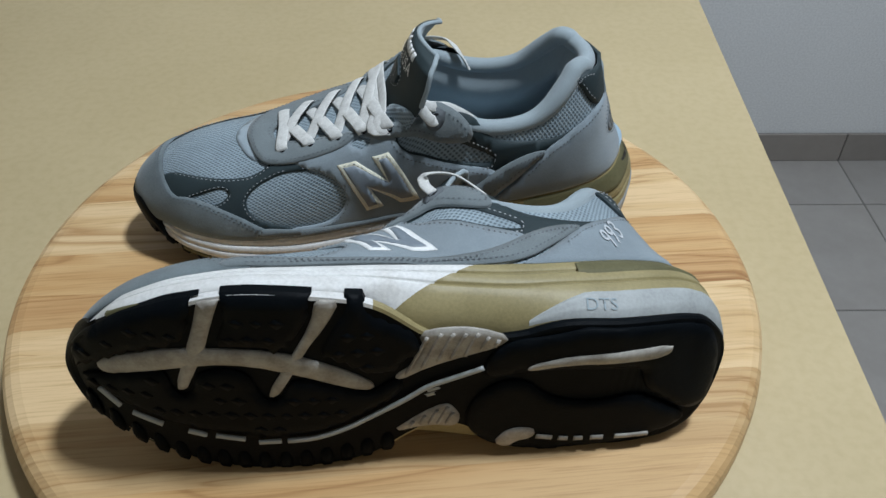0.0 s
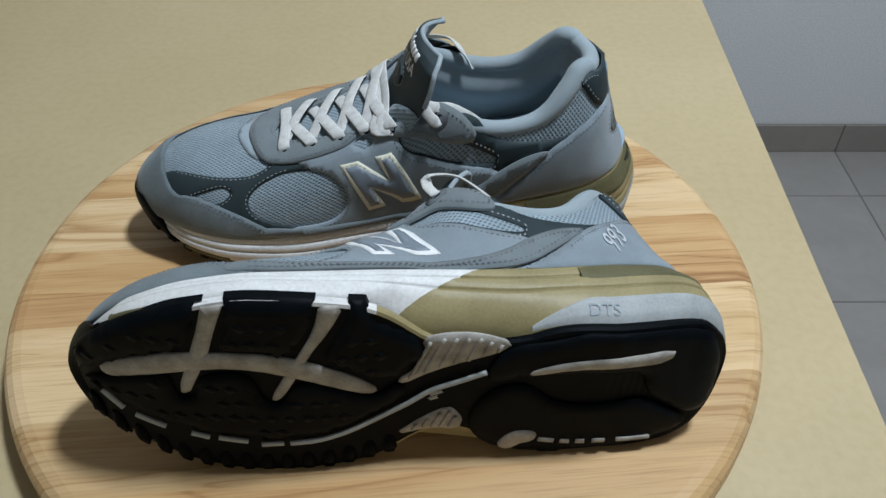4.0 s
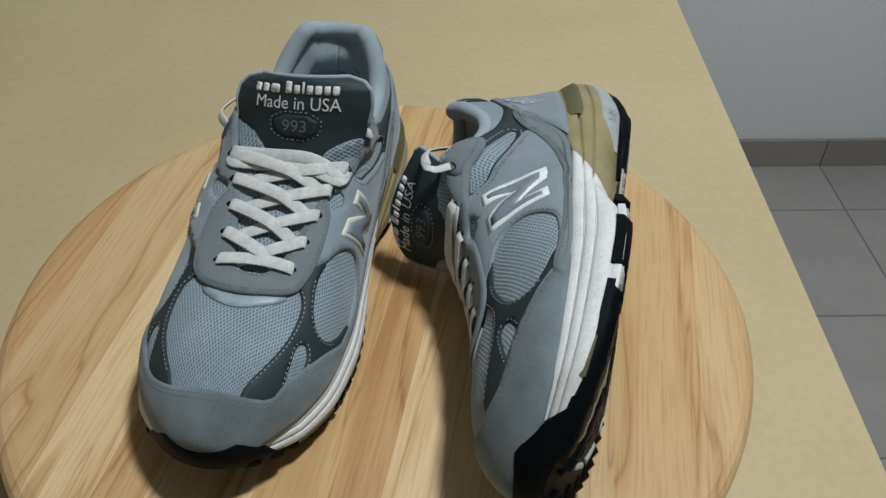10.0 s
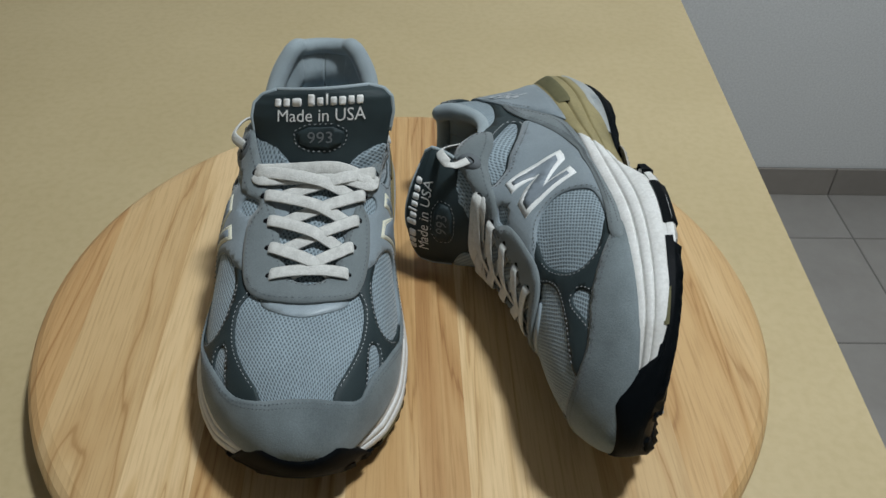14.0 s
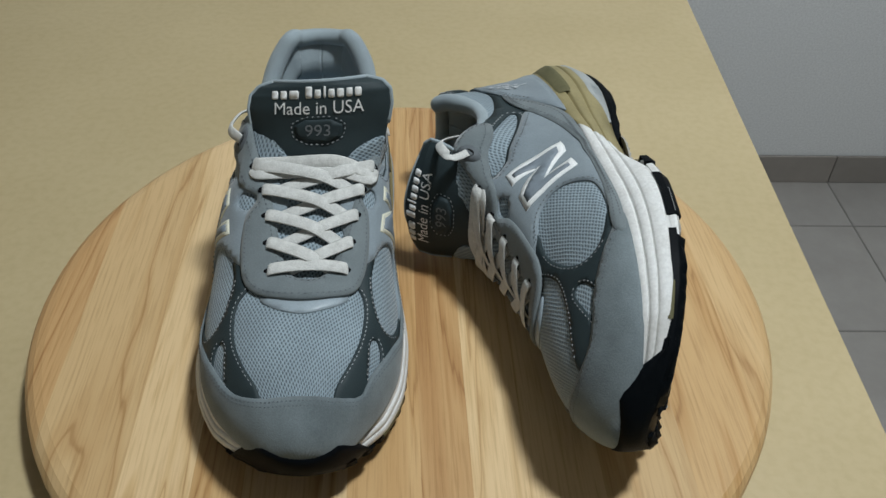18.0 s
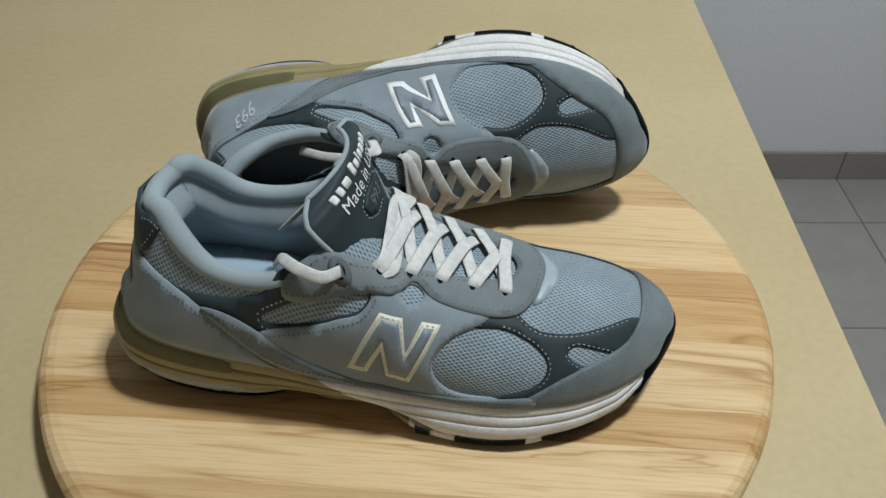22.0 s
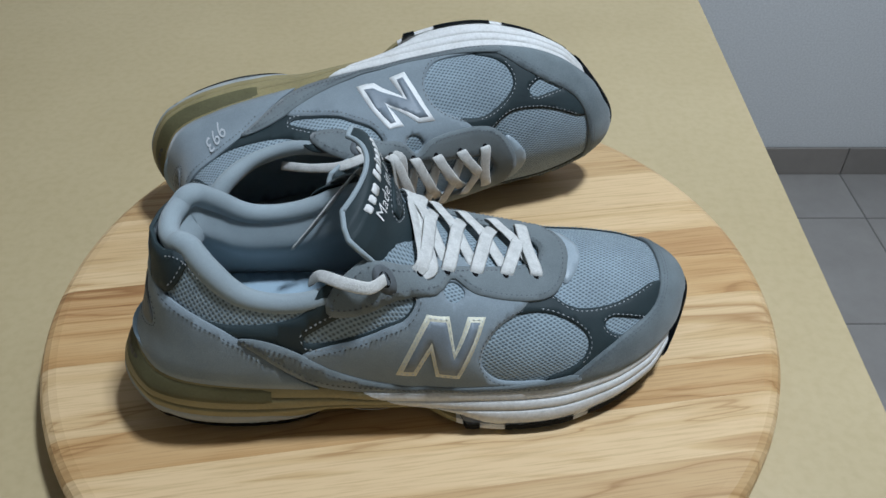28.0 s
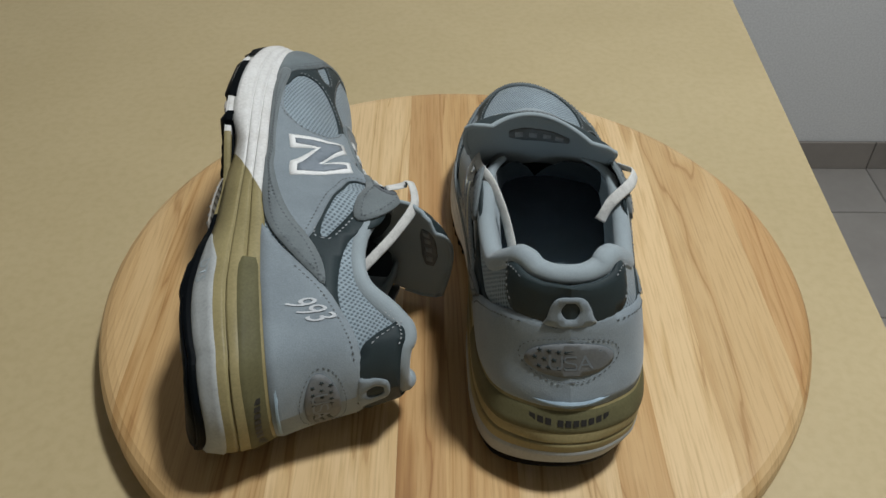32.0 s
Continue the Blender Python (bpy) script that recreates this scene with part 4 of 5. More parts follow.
def front_panels(shoe, hand):
    def both(points):
        a = [spot(p, 1) for p in points]
        b = [spot(p, -1) for p in points]
        return a, b[::-1]

    # toe guard across the toe
    a, b = both([(210, 24), (221, 33), (233.5, 40), (248, 45), (262.5, 47.5), (270.5, "y", 27.5), (276, "y", 17), (277.5, "y", 6)])
    low = [(x, 1.0) for x in (296.9, 294, 288, 275, 255, 235, 215)]
    guard = rounded(flat(a + b + [(x, -1.0) for x in (215, 235, 255, 275, 288, 294, 296.9)] + low), 2.2, 1)
    guard[:, 1] = np.clip(guard[:, 1], -K, K)
    piece = sheet("toe_guard", shoe, hand, guard, "suede_scuffed", 0.9, 1.4, label="scuffed grey suede toe guard")
    line = inset(guard, 1.8)
    seam_line("stitching", piece, hand, line, "thread_dark", 2.25, skip=lambda q: (np.abs(q[:, 1]) > 0.93 * K) | (q[:, 0] > 290))
    line = inset(guard, 3.6)
    seam_line("stitching", piece, hand, line, "thread_dark", 2.25, skip=lambda q: (np.abs(q[:, 1]) > 0.9 * K) | (q[:, 0] > 288))
    # eyelet stay: a long U round the throat
    out_side = [(124, 104), (111, 98.5), (104, 90.5), (101.5, 84.5), (104, 80), (116, 80), (127, 83), (138, 84.5), (152, 79), (157, 79.5), (162, 82), (166.5, 78.5), (171, 74), (183, 68.8), (197, 64.5), (211, 62.3), (219, "y", 25), (224.5, "y", 16), (227.5, "y", 4)]
    in_side = [(124, "y", 38), (136, "y", 35), (150, "y", 29.5), (166, "y", 23.5), (184, "y", 18.5), (198, "y", 14.5), (209, "y", 10), (213.5, "y", 3)]
    a, b = both(out_side)
    stay = rounded(flat(a + b + [spot(p, -1) for p in in_side] + [spot(p, 1) for p in in_side[::-1]]), 2.2, 2)
    piece = sheet("eyelet_stay", shoe, hand, stay, "suede_grey", 1.6, 1.7, label="grey suede eyelet stay")
    seam_line("stitching", piece, hand, inset(stay, 2.2), "thread_dark", 3.25)
    tip = rounded(flat([spot((220, "y", 25), 1), spot((229, "y", 17), 1), spot((236.5, "y", 0), 1), spot((229, "y", 17), -1), spot((220, "y", 25), -1), spot((220, "y", 0), 1)]), 1.6, 2)
    sheet("vamp_tip", shoe, hand, tip, "reflective_pale", 0.2, 0.7, label="pale reflective tip under the laces")
    # big eyelets with dark rims
    for side in (1, -1):
        x0 = 129 if side > 0 else 122
        e = np.array(spot((x0, 94.5), side)) * (1, K)
        ring = np.array([e + 5.0 * np.array((math.cos(q), math.sin(q))) * (1, 0.8) for q in np.linspace(0, 2 * math.pi, 20, endpoint=False)])
        eye = sheet("eyelet", piece, hand, ring, "thread_dark", 3.2, 0.5, label="dark grey eyelet rim")
        put_hole(eye, hand, e, 2.2, 3.6)
        for x, dy in HOLES:
            put_hole(piece, hand, np.array(spot((x, "y", dy), side)) * (1, K), 1.5, 3.35)


def put_hole(parent, hand, at, r, lift):
    ring = np.array([at + r * np.array((math.cos(q), math.sin(q))) for q in np.linspace(0, 2 * math.pi, 12, endpoint=False)])
    sheet("lace_hole", parent, hand, ring, "void_black", lift, 0.08, step=5)


HOLES = [(145.5, 35), (159.5, 29.5), (174, 26), (190, 23), (206.5, 20.5)]
TONGUE_SHAPE = np.array([(172, 73, 19, 2.5), (158, 81, 24, 3.5), (147, 90, 30, 5), (138.5, 104.5, 34, 6), (133.5, 117, 36, 6.5), (130.5, 124, 35, 6), (128.7, 128, 31, 5), (127.8, 130, 23, 3)])


TONGUE_FLOP = {1: (-5.5, 3.0), -1: (0.0, 0.0)}      # how far each tongue's tip falls from its shape
TONGUE = TONGUE_SHAPE.copy()


def tongue_at(p, q):
    """p from the throat (0) to the tip (1), q across: the centre surface, its normal and thickness."""
    p, q = np.broadcast_arrays(np.asarray(p, float), np.asarray(q, float))
    u = np.linspace(0, 1, len(TONGUE))
    x, z, w, th = [np.interp(p, u, TONGUE[:, k]) for k in range(4)]
    e = 0.02
    xa, za = np.interp(np.clip(p + e, 0, 1), u, TONGUE[:, 0]), np.interp(np.clip(p + e, 0, 1), u, TONGUE[:, 1])
    xb, zb = np.interp(np.clip(p - e, 0, 1), u, TONGUE[:, 0]), np.interp(np.clip(p - e, 0, 1), u, TONGUE[:, 1])
    tx, tz = xa - xb, za - zb
    ln = np.hypot(tx, tz) + 1e-9
    nx, nz = tz / ln, -tx / ln
    drop = q * q * (9.0 + 2.5 * p)
    across = 1.07 * w * q
    tilt = np.clip((p - 0.25) / 0.5, 0, 1)
    return np.stack([x - nx * drop - 0.13 * tilt * across, -4.5 + across, z - nz * drop - 0.13 * tilt * across], -1), np.stack([nx, 0.35 * q, nz], -1), th


def on_tongue(uv, off):
    """Flat coordinates on the tongue: u across in mm, w along in mm from the tip."""
    w = np.clip(uv[:, 1], 0, 100)
    seg = np.concatenate([[0], np.cumsum(np.hypot(np.diff(TONGUE[::-1, 0]), np.diff(TONGUE[::-1, 1])))])
    p = 1 - np.interp(w, seg, np.linspace(0, 1, len(TONGUE)))
    half = np.interp(p, np.linspace(0, 1, len(TONGUE)), TONGUE[:, 2])
    c, n, th = tongue_at(p, np.clip(uv[:, 0] / half, -1, 1))
    q = np.clip(uv[:, 0] / half, -1, 1)
    return c + n * (th * np.sqrt(np.maximum(0, 1 - q ** 4)) * 0.5 + np.asarray(off))[:, None]


def tongue(shoe, hand):
    for k, at in enumerate(np.linspace(0, 1, len(TONGUE))):
        TONGUE[k, 0] = TONGUE_SHAPE[k, 0] + at * TONGUE_FLOP[hand][0]
        TONGUE[k, 1] = TONGUE_SHAPE[k, 1] + at * TONGUE_FLOP[hand][1]
    ps = np.linspace(0, 1, 40)
    qs = np.sin(np.linspace(-1, 1, 25) * math.pi / 2)
    for name, sgn, mat, label in (("tongue", 1, "charcoal_leather", "charcoal padded tongue"), ("tongue_lining", -1, "lining_grey", "light grey textile tongue lining")):
        verts = []
        for p in ps:
            c, n, th = tongue_at(np.full(len(qs), p), qs)
            bulge = th * np.sqrt(np.maximum(0, 1 - qs ** 4)) * 0.5 * (1 if p < 0.97 else max(0.15, (1 - p) / 0.03))
            verts.append(c + n * (sgn * bulge)[:, None])
        ob = put(name, mesh_of(name, finish(np.concatenate(verts), hand), flip(grid_faces(len(ps), len(qs)), hand * sgn), mat), shoe, label)
        if sgn > 0:
            front = ob
    edge = [tongue_at(p, -1.0)[0] for p in ps[18:]] + [tongue_at(1.0, q)[0] for q in qs[1:-1]] + [tongue_at(p, 1.0)[0] for p in ps[::-1][:-18]]
    tube("binding", front, hand, edge, 1.3, "lining_grey", "grey edge binding")
    # woven label on the inner side of the tongue
    def behind(uv, off):
        seg = np.concatenate([[0], np.cumsum(np.hypot(np.diff(TONGUE[::-1, 0]), np.diff(TONGUE[::-1, 1])))])
        p = 1 - np.interp(uv[:, 1], seg, np.linspace(0, 1, len(TONGUE)))
        q = np.clip(uv[:, 0] / np.interp(p, np.linspace(0, 1, len(TONGUE)), TONGUE[:, 2]), -1, 1)
        c, n, th = tongue_at(p, q)
        return c - n * (th * np.sqrt(np.maximum(0, 1 - q ** 4)) * 0.5 + np.asarray(off))[:, None]
    woven = sheet("woven_label", front, hand, rounded(np.array([(-15, 8), (15, 8), (15, 18), (-15, 18)]), 2, 1), "window_grey", 0.3, 0.3, where=behind, step=3, label="grey woven label", turn=-1)
    for u in (-10, -3, 4, 10):
        sheet("mark_bar", woven, hand, np.array([(u - 2, 11), (u + 2, 11), (u + 2, 15), (u - 2, 15)], float), "thread_grey", 0.65, 0.15, where=behind, step=3, turn=-1)
    # mesh gusset at the foot of the tongue
    for s in (1, -1):
        patch = rounded(np.array([(s * 13, 41), (s * 21, 33.5), (s * 34, 28), (s * 35, 40), (s * 25, 52), (s * 14, 52)]), 2, 2)
        sheet("gusset", front, hand, patch, "mesh_grey", 0.1, 0.6, where=on_tongue, label="textile mesh gusset")
    # first line: an unlettered mark of short bars; second line: words
    for u0, u1, top in ((-22.8, -19.6, 4), (-18.4, -15.2, 4), (-14, -9.3, 4), (-6.1, -2.9, 2.2), (-1.7, 1.3, 4), (2.5, 3.6, 2.2), (4.8, 7.8, 4), (8.9, 12.2, 4), (13.3, 16.2, 4), (17.3, 20.5, 4)):
        bar = np.array([(hand * u, w) for u, w in ((u0, top), (u1, top), (u1, 8.4), (u0, 8.4))])
        dense = np.concatenate([a + (b - a) * np.linspace(0, 1, 4, endpoint=False)[:, None] for a, b in zip(bar, np.roll(bar, -1, 0))])
        sheet("mark_bar", front, hand, rounded(dense, 1.2, 1), "thread_white", 0.1, 0.35, where=on_tongue, step=2.5, label="white embroidered bar")
    lettering("inscription", front, hand, "Made in USA", on_tongue, "thread_white", (0, 13.6), (hand * 1.0, 0), (0, -1.15), 8.2, 0.55, "white embroidered words")
    badge = rounded(np.array([(-12, 19.5), (12, 19.5), (10, 31.5), (-10, 31.5)]), 1.5, 1)
    plate = sheet("badge", front, hand, badge, "charcoal_leather", 0.2, 1.3, where=on_tongue, step=2.5, label="small charcoal badge")
    seam_line("stitching", plate, hand, inset(badge, -1.6), "thread_grey", 0.4, where=on_tongue)
    lettering("number", plate, hand, "993", on_tongue, "window_grey", (0, 25.5), (hand * 1.0, 0), (0, -1.1), 8.6, 1.75, "grey embossed number")


def padding(x, z):
    """The lining's depth under the skin: thick a little below the collar's edge."""
    d = COLLAR(min(x, 135.0)) - z
    return -(4.5 + (9.0 + 5.0 * max(0.0, 1 - x / 70)) * np.exp(-((d - 16) / 14) ** 2) * (x < 150))


def collar_and_inside(shoe, hand):
    path, dirs = [], []
    xs = list(np.linspace(134, 30, 40)) + list(np.linspace(29, 0.05, 26))
    for side, seq in ((1, xs), (-1, xs[::-1][1:])):
        for x in seq:
            v = side * collar_v(x)
            path.append(surface(np.array([x]), np.array([v]), np.array([-3.6 - 3.0 * max(0.0, 1 - x / 45)]))[0])
    path = np.array(path)
    path[:, 2] += 3.5 * np.exp(-((path[:, 0] - 48) / 12) ** 2) - 1.0 * np.clip(1 - path[:, 0] / 40, 0, 1)
    for _ in range(3):
        path[1:-1] = 0.25 * path[:-2] + 0.5 * path[1:-1] + 0.25 * path[2:]
    r = np.array([4.8 - 0.5 * max(0.0, 1 - p[0] / 40) + 0.9 * math.exp(-((p[0] - 52) / 14) ** 2) for p in path])
    r[:10] = np.linspace(1.5, 4.8, 10)
    r[-10:] = np.linspace(4.8, 1.5, 10)
    tube("collar", shoe, hand, path, r, "lining_grey", "padded light grey textile collar", n=12)
    shell("lining", shoe, hand, "lining_grey", padding, 0.0, 128.0, "light grey padded textile lining")
    # front part of the lining, coloured dark for the shade deep inside
    shell("vamp_lining", shoe, hand, "lining_shaded", padding, 124.0, 285.0, "textile lining of the toe box, inner shade painted in")
    base = outline(60, -5.0)
    pts = base[base[:, 0] < 225]
    pad = rounded(pts, 3.5, 0)

    def on_insole(p, off):
        return np.stack([p[:, 0], p[:, 1], FEATHER(np.clip(p[:, 0], 0, LENGTH)) + 4.0 + np.asarray(off)], -1)
    sheet("insole", shoe, hand, pad, "insole_blue", 0.0, 1.0, where=on_insole, step=8, turn=-1, label="pale blue textile insole")


def lace_strand(name, parent, hand, pts, width=3.5, n=22):
    """pts: (x, v, height over the surface)."""
    p = spline(pts, n)
    path = surface(p[:, 0], p[:, 1], p[:, 2])
    up = surface(p[:, 0], p[:, 1], p[:, 2] + 2) - path
    return tube(name, parent, hand, path, width, "lace_white", n=10, squash=0.17, flat_dir=up)


def laces(shoe, hand):
    lace = tagged(put("lace", None, shoe), "flat off-white woven lace")
    h = {(i, s): spot((x, "y", dy), s) for i, (x, dy) in enumerate(HOLES) for s in (1, -1)}
    tucked = {(i, s): spot((x + 2, "y", dy - 6), s) for i, (x, dy) in enumerate(HOLES) for s in (1, -1)}
    for i in range(4):
        for s in (1, -1):
            a, b = h[(i, s)], tucked[(i + 1, -s)]
            over = 5.4 if s > 0 else 4.2
            m = ((a[0] + b[0]) / 2, (a[1] + b[1]) / 2)
            q = [(a[0] + 0.5, a[1] * 1.01, 2.0), (a[0] * 0.94 + b[0] * 0.06, a[1] * 0.94 + b[1] * 0.06, 4.7), (a[0] * 0.75 + b[0] * 0.25, a[1] * 0.75 + b[1] * 0.25, over), (m[0], m[1], over), (a[0] * 0.25 + b[0] * 0.75, a[1] * 0.25 + b[1] * 0.75, over - 2.0), (b[0], b[1], 1.2)]
            lace_strand("strand", lace, hand, q)
    a, b = h[(4, 1)], h[(4, -1)]
    lace_strand("strand", lace, hand, [(a[0], a[1] * 1.01, 2.0), (a[0], a[1] * 0.85, 4.8), (a[0] - 1, 0.0, 4.6), (b[0], b[1] * 0.85, 4.8), (b[0], b[1] * 1.01, 2.0)])
    # top bars over the tongue
    for k, (dx, rise) in enumerate(((0.0, 2.8), (-5.0, 3.4))):
        a, b = h[(0, 1)], h[(0, -1)]
        x = 154 + dx
        lace_strand("strand", lace, hand, [(a[0] + dx * 0.3, a[1] * 1.02, 2.2), (x - 3, a[1] * 0.85, 4.8), (x - 2, a[1] * 0.35, rise), (x - 2, b[1] * 0.35, rise), (x + (2 if k else 0), b[1] * 0.85, 4.8), (b[0], b[1] * 1.02, 2.2)])
    # ends from the top eyelets, over the collar into the shoe
    for s in (1, -1):
        x0 = 129 if s > 0 else 122
        e = spot((x0, 94.5), s)
        start = surface(np.array([x0]), np.array([e[1]]), np.array([3.6]))[0]
        over = [surface(np.array([x]), np.array([s * (collar_v(x) + dv)]), np.array([o]))[0] for x, dv, o in LACE_OVER[(hand, s)]]
        path = spline([start] + over + [np.array((x, s * y, z)) for x, y, z in LACE_ENDS[(hand, s)]], 44)
        out = np.stack([np.full(len(path), 0.1), s * np.linspace(1.0, 0.5, len(path)), np.linspace(0.4, 0.9, len(path))], -1)
        tube("loop", lace, hand, path, 2.9, "lace_white", n=10, squash=0.26, flat_dir=out)


# way of each lace end by shoe and side: over the collar as (x, below its edge, height over the skin), then inside as (x, distance from the middle, z)
LACE_OVER = {
    (-1, 1): [],
    (-1, -1): [(124, 0.05, 6.4), (128, 0.01, 6.6)],
    (1, 1): [(130, 0.02, 7.5), (128, -0.02, 11.0)],
    (1, -1): [],
}
LACE_ENDS = {
    (-1, 1): [(123, 44.8, 98), (114, 43.0, 99.5), (107, 38.5, 99.5), (101, 30, 95), (96, 24, 87)],
    (-1, -1): [(123, 36, 102), (115, 30, 97), (106, 25.5, 89), (97, 22.5, 80), (87, 20.5, 70)],
    (1, 1): [(118, 34, 112), (104, 29.5, 104), (92, 26, 94), (83, 24, 86)],
    (1, -1): [(123, 44.8, 98), (114, 43.0, 99.5), (107, 38.5, 99.5), (101, 30, 95), (96, 24, 87)],
}


def heel_marks(shoe, hand):
    """The oval window with its letters at the back of the heel, and the pull loop over it."""
    def wrap(p, off):
        # p: (arc across the heel in mm, height in mm)
        s = np.sign(p[:, 0])
        arc = np.abs(p[:, 0])
        x = np.interp(arc, ARC, ARC_X)
        v = v_at(x, p[:, 1])
        return surface(x, np.where(s >= 0, 1, -1) * v, off)

    xs = np.concatenate([np.linspace(0.03, 3, 20), np.linspace(3.2, 60, 60)])
    pts = surface(xs, np.full(len(xs), float(v_at(10.0, 66))), 0)
    ARC = np.concatenate([[0], np.cumsum(np.linalg.norm(np.diff(pts, axis=0), axis=1))]) + abs(pts[0, 1])
    ARC[0] = 0
    ARC_X = xs
    OVAL = 71.5
    oval = np.array([(20.5 * math.cos(a), OVAL + 8.6 * math.sin(a) - 0.004 * (21 * math.cos(a)) ** 2) for a in np.linspace(0, 2 * math.pi, 40, endpoint=False)])
    win = sheet("heel_window", shoe, hand, oval, "window_grey", 2.4, 0.5, where=wrap, step=2.5, label="oval grey patterned window", turn=-1)
    lettering("inscription", win, hand, "USA", wrap, "emblem_grey", (0, OVAL - 1.5), (-hand * 1.0, 0), (0, 1.0), 11.0, 3.1, "pale raised letters")
    for i in range(-4, 1):
        for j in (-1, 0, 1):
            u, w = -hand * (i * 4.2 - 3 + (j % 2) * 2.0), OVAL + j * 4.2
            if (u / 18) ** 2 + ((w - OVAL) / 7.4) ** 2 < 0.95:
                star = np.array([(u + (1.5 if k % 2 else 0.7) * math.cos(k * math.pi / 5), w + (1.5 if k % 2 else 0.7) * math.sin(k * math.pi / 5)) for k in range(10)])
                sheet("star", win, hand, star, "charcoal_leather", 2.85, 0.15, where=wrap, step=5, turn=-1)
    for k in range(3):
        us = np.linspace(4 + 2 * k, 16 - k, 7)
        up_ = OVAL - 4.6 + 3.6 * k + 0.7 * np.sin(us * 0.5)
        bar = np.array([(-hand * u, w + 0.8) for u, w in zip(us, up_)] + [(-hand * u, w - 0.8) for u, w in zip(us[::-1], up_[::-1])])
        sheet("flag_stripe", win, hand, bar, "charcoal_leather", 2.75, 0.15, where=wrap, step=5, turn=-1)
    seam_line("stitching", win, hand, np.array([(23.5 * math.cos(a), OVAL + 11 * math.sin(a)) for a in np.linspace(0, 2 * math.pi, 40, endpoint=False)]), "thread_dark", 2.4, where=wrap)
    loop_ = rounded(np.array([(-14.5, 88), (14.5, 88), (11.5, 91.5), (10.6, 97.5), (7.2, 103.5), (-7.2, 103.5), (-10.6, 97.5), (-11.5, 91.5)]), 1.6, 2)
    ring = np.array([(4.8 * math.cos(a), 96.3 + 4.3 * math.sin(a)) for a in np.linspace(0, 2 * math.pi, 18, endpoint=False)])
    sheet("pull_loop", shoe, hand, loop_, "suede_pale", 2.0, 0.6, where=wrap, step=2.5, holes=[ring], label="pale grey pull loop with a round hole", turn=-1)
    if hand > 0:
        lettering("number", shoe, hand, "993", on_upper, "thread_pale", (38, float(v_at(38, 65)) * K), (-0.86, -0.42), (0.36, -0.9), 11.5, 2.8, "white embroidered number")


POD_1 = [(290, 29), (277, 44), (263, 53), (250, 59), (238, 62), (230, 63), (229, 59), (233, 49), (239, 31), (256, 26), (278, 14), (295, 1)]
POD_2 = [(218, 63), (206, 64), (193, 61), (186, 57), (185, 52), (190, 41), (199, 27), (208, 29), (223, 30), (227, 33), (223, 46)]
POD_3 = [(174, 51), (164, 49), (157, 44), (146, 38), (141, 29), (142, 22), (153, 11), (162, 8), (174, 18), (185, 24), (182, 35)]
POD_4 = [(293, -2), (279, 6), (257, 13), (249, 15), (248, 0), (240, 0), (237, 16), (215, 19), (210, -2), (202, -2), (196, 14), (177, 6), (163, -1), (153, 8), (148, 6), (151, -4), (163, -12), (174, -19), (187, -24), (202, -26), (214, -26), (237, -23), (256, -18), (269, -13), (283, -3)]
POD_5 = [(105, 29), (85, 32), (70, 37), (47, 40), (27, 36), (10, 24), (2, 6), (-0, -16), (9, -26), (34, -8), (40, -2), (41, 10), (60, 11), (96, 11), (113, 5), (114, 17)]
POD_6 = [(9, -28), (31, -37), (56, -43), (87, -45), (109, -40), (121, -25), (118, -9), (109, 3), (95, 6), (82, -8), (62, -11), (42, -7), (34, -11)]
STRIP = [(280, 10), (276, 15), (264, 21), (244, 28), (217, 29), (199, 27), (185, 21), (172, 13), (161, 4), (165, 2), (177, 7), (193, 15), (213, 21), (232, 21), (257, 14), (276, 7)]
BAR_1 = [(228, 65), (219, 64), (226, 45), (231, 28), (239, 10), (242, 3), (247, 3), (239, 27), (233, 45)]
BAR_2 = [(184, 59), (174, 57), (181, 42), (189, 30), (199, 8), (204, 0), (208, 1), (197, 23), (187, 43)]
RIBS_1 = [(143, 34), (132, 37), (118, 37), (103, 31), (109, 25), (122, 20), (138, 13), (151, 5), (153, 9), (145, 15), (140, 25)]
RIBS_2 = [(155, -31), (141, -18), (129, -10), (124, -16), (122, -21), (124, -28), (136, -26)]
HEEL_STRIP = [(95, 15), (88, 18), (77, 21), (55, 23), (29, 22), (31, 15), (53, 16), (76, 16), (95, 12)]
HEEL_HOOK = [(105, -37), (102, -31), (97, -27), (87, -28), (89, -34), (95, -35), (100, -40)]


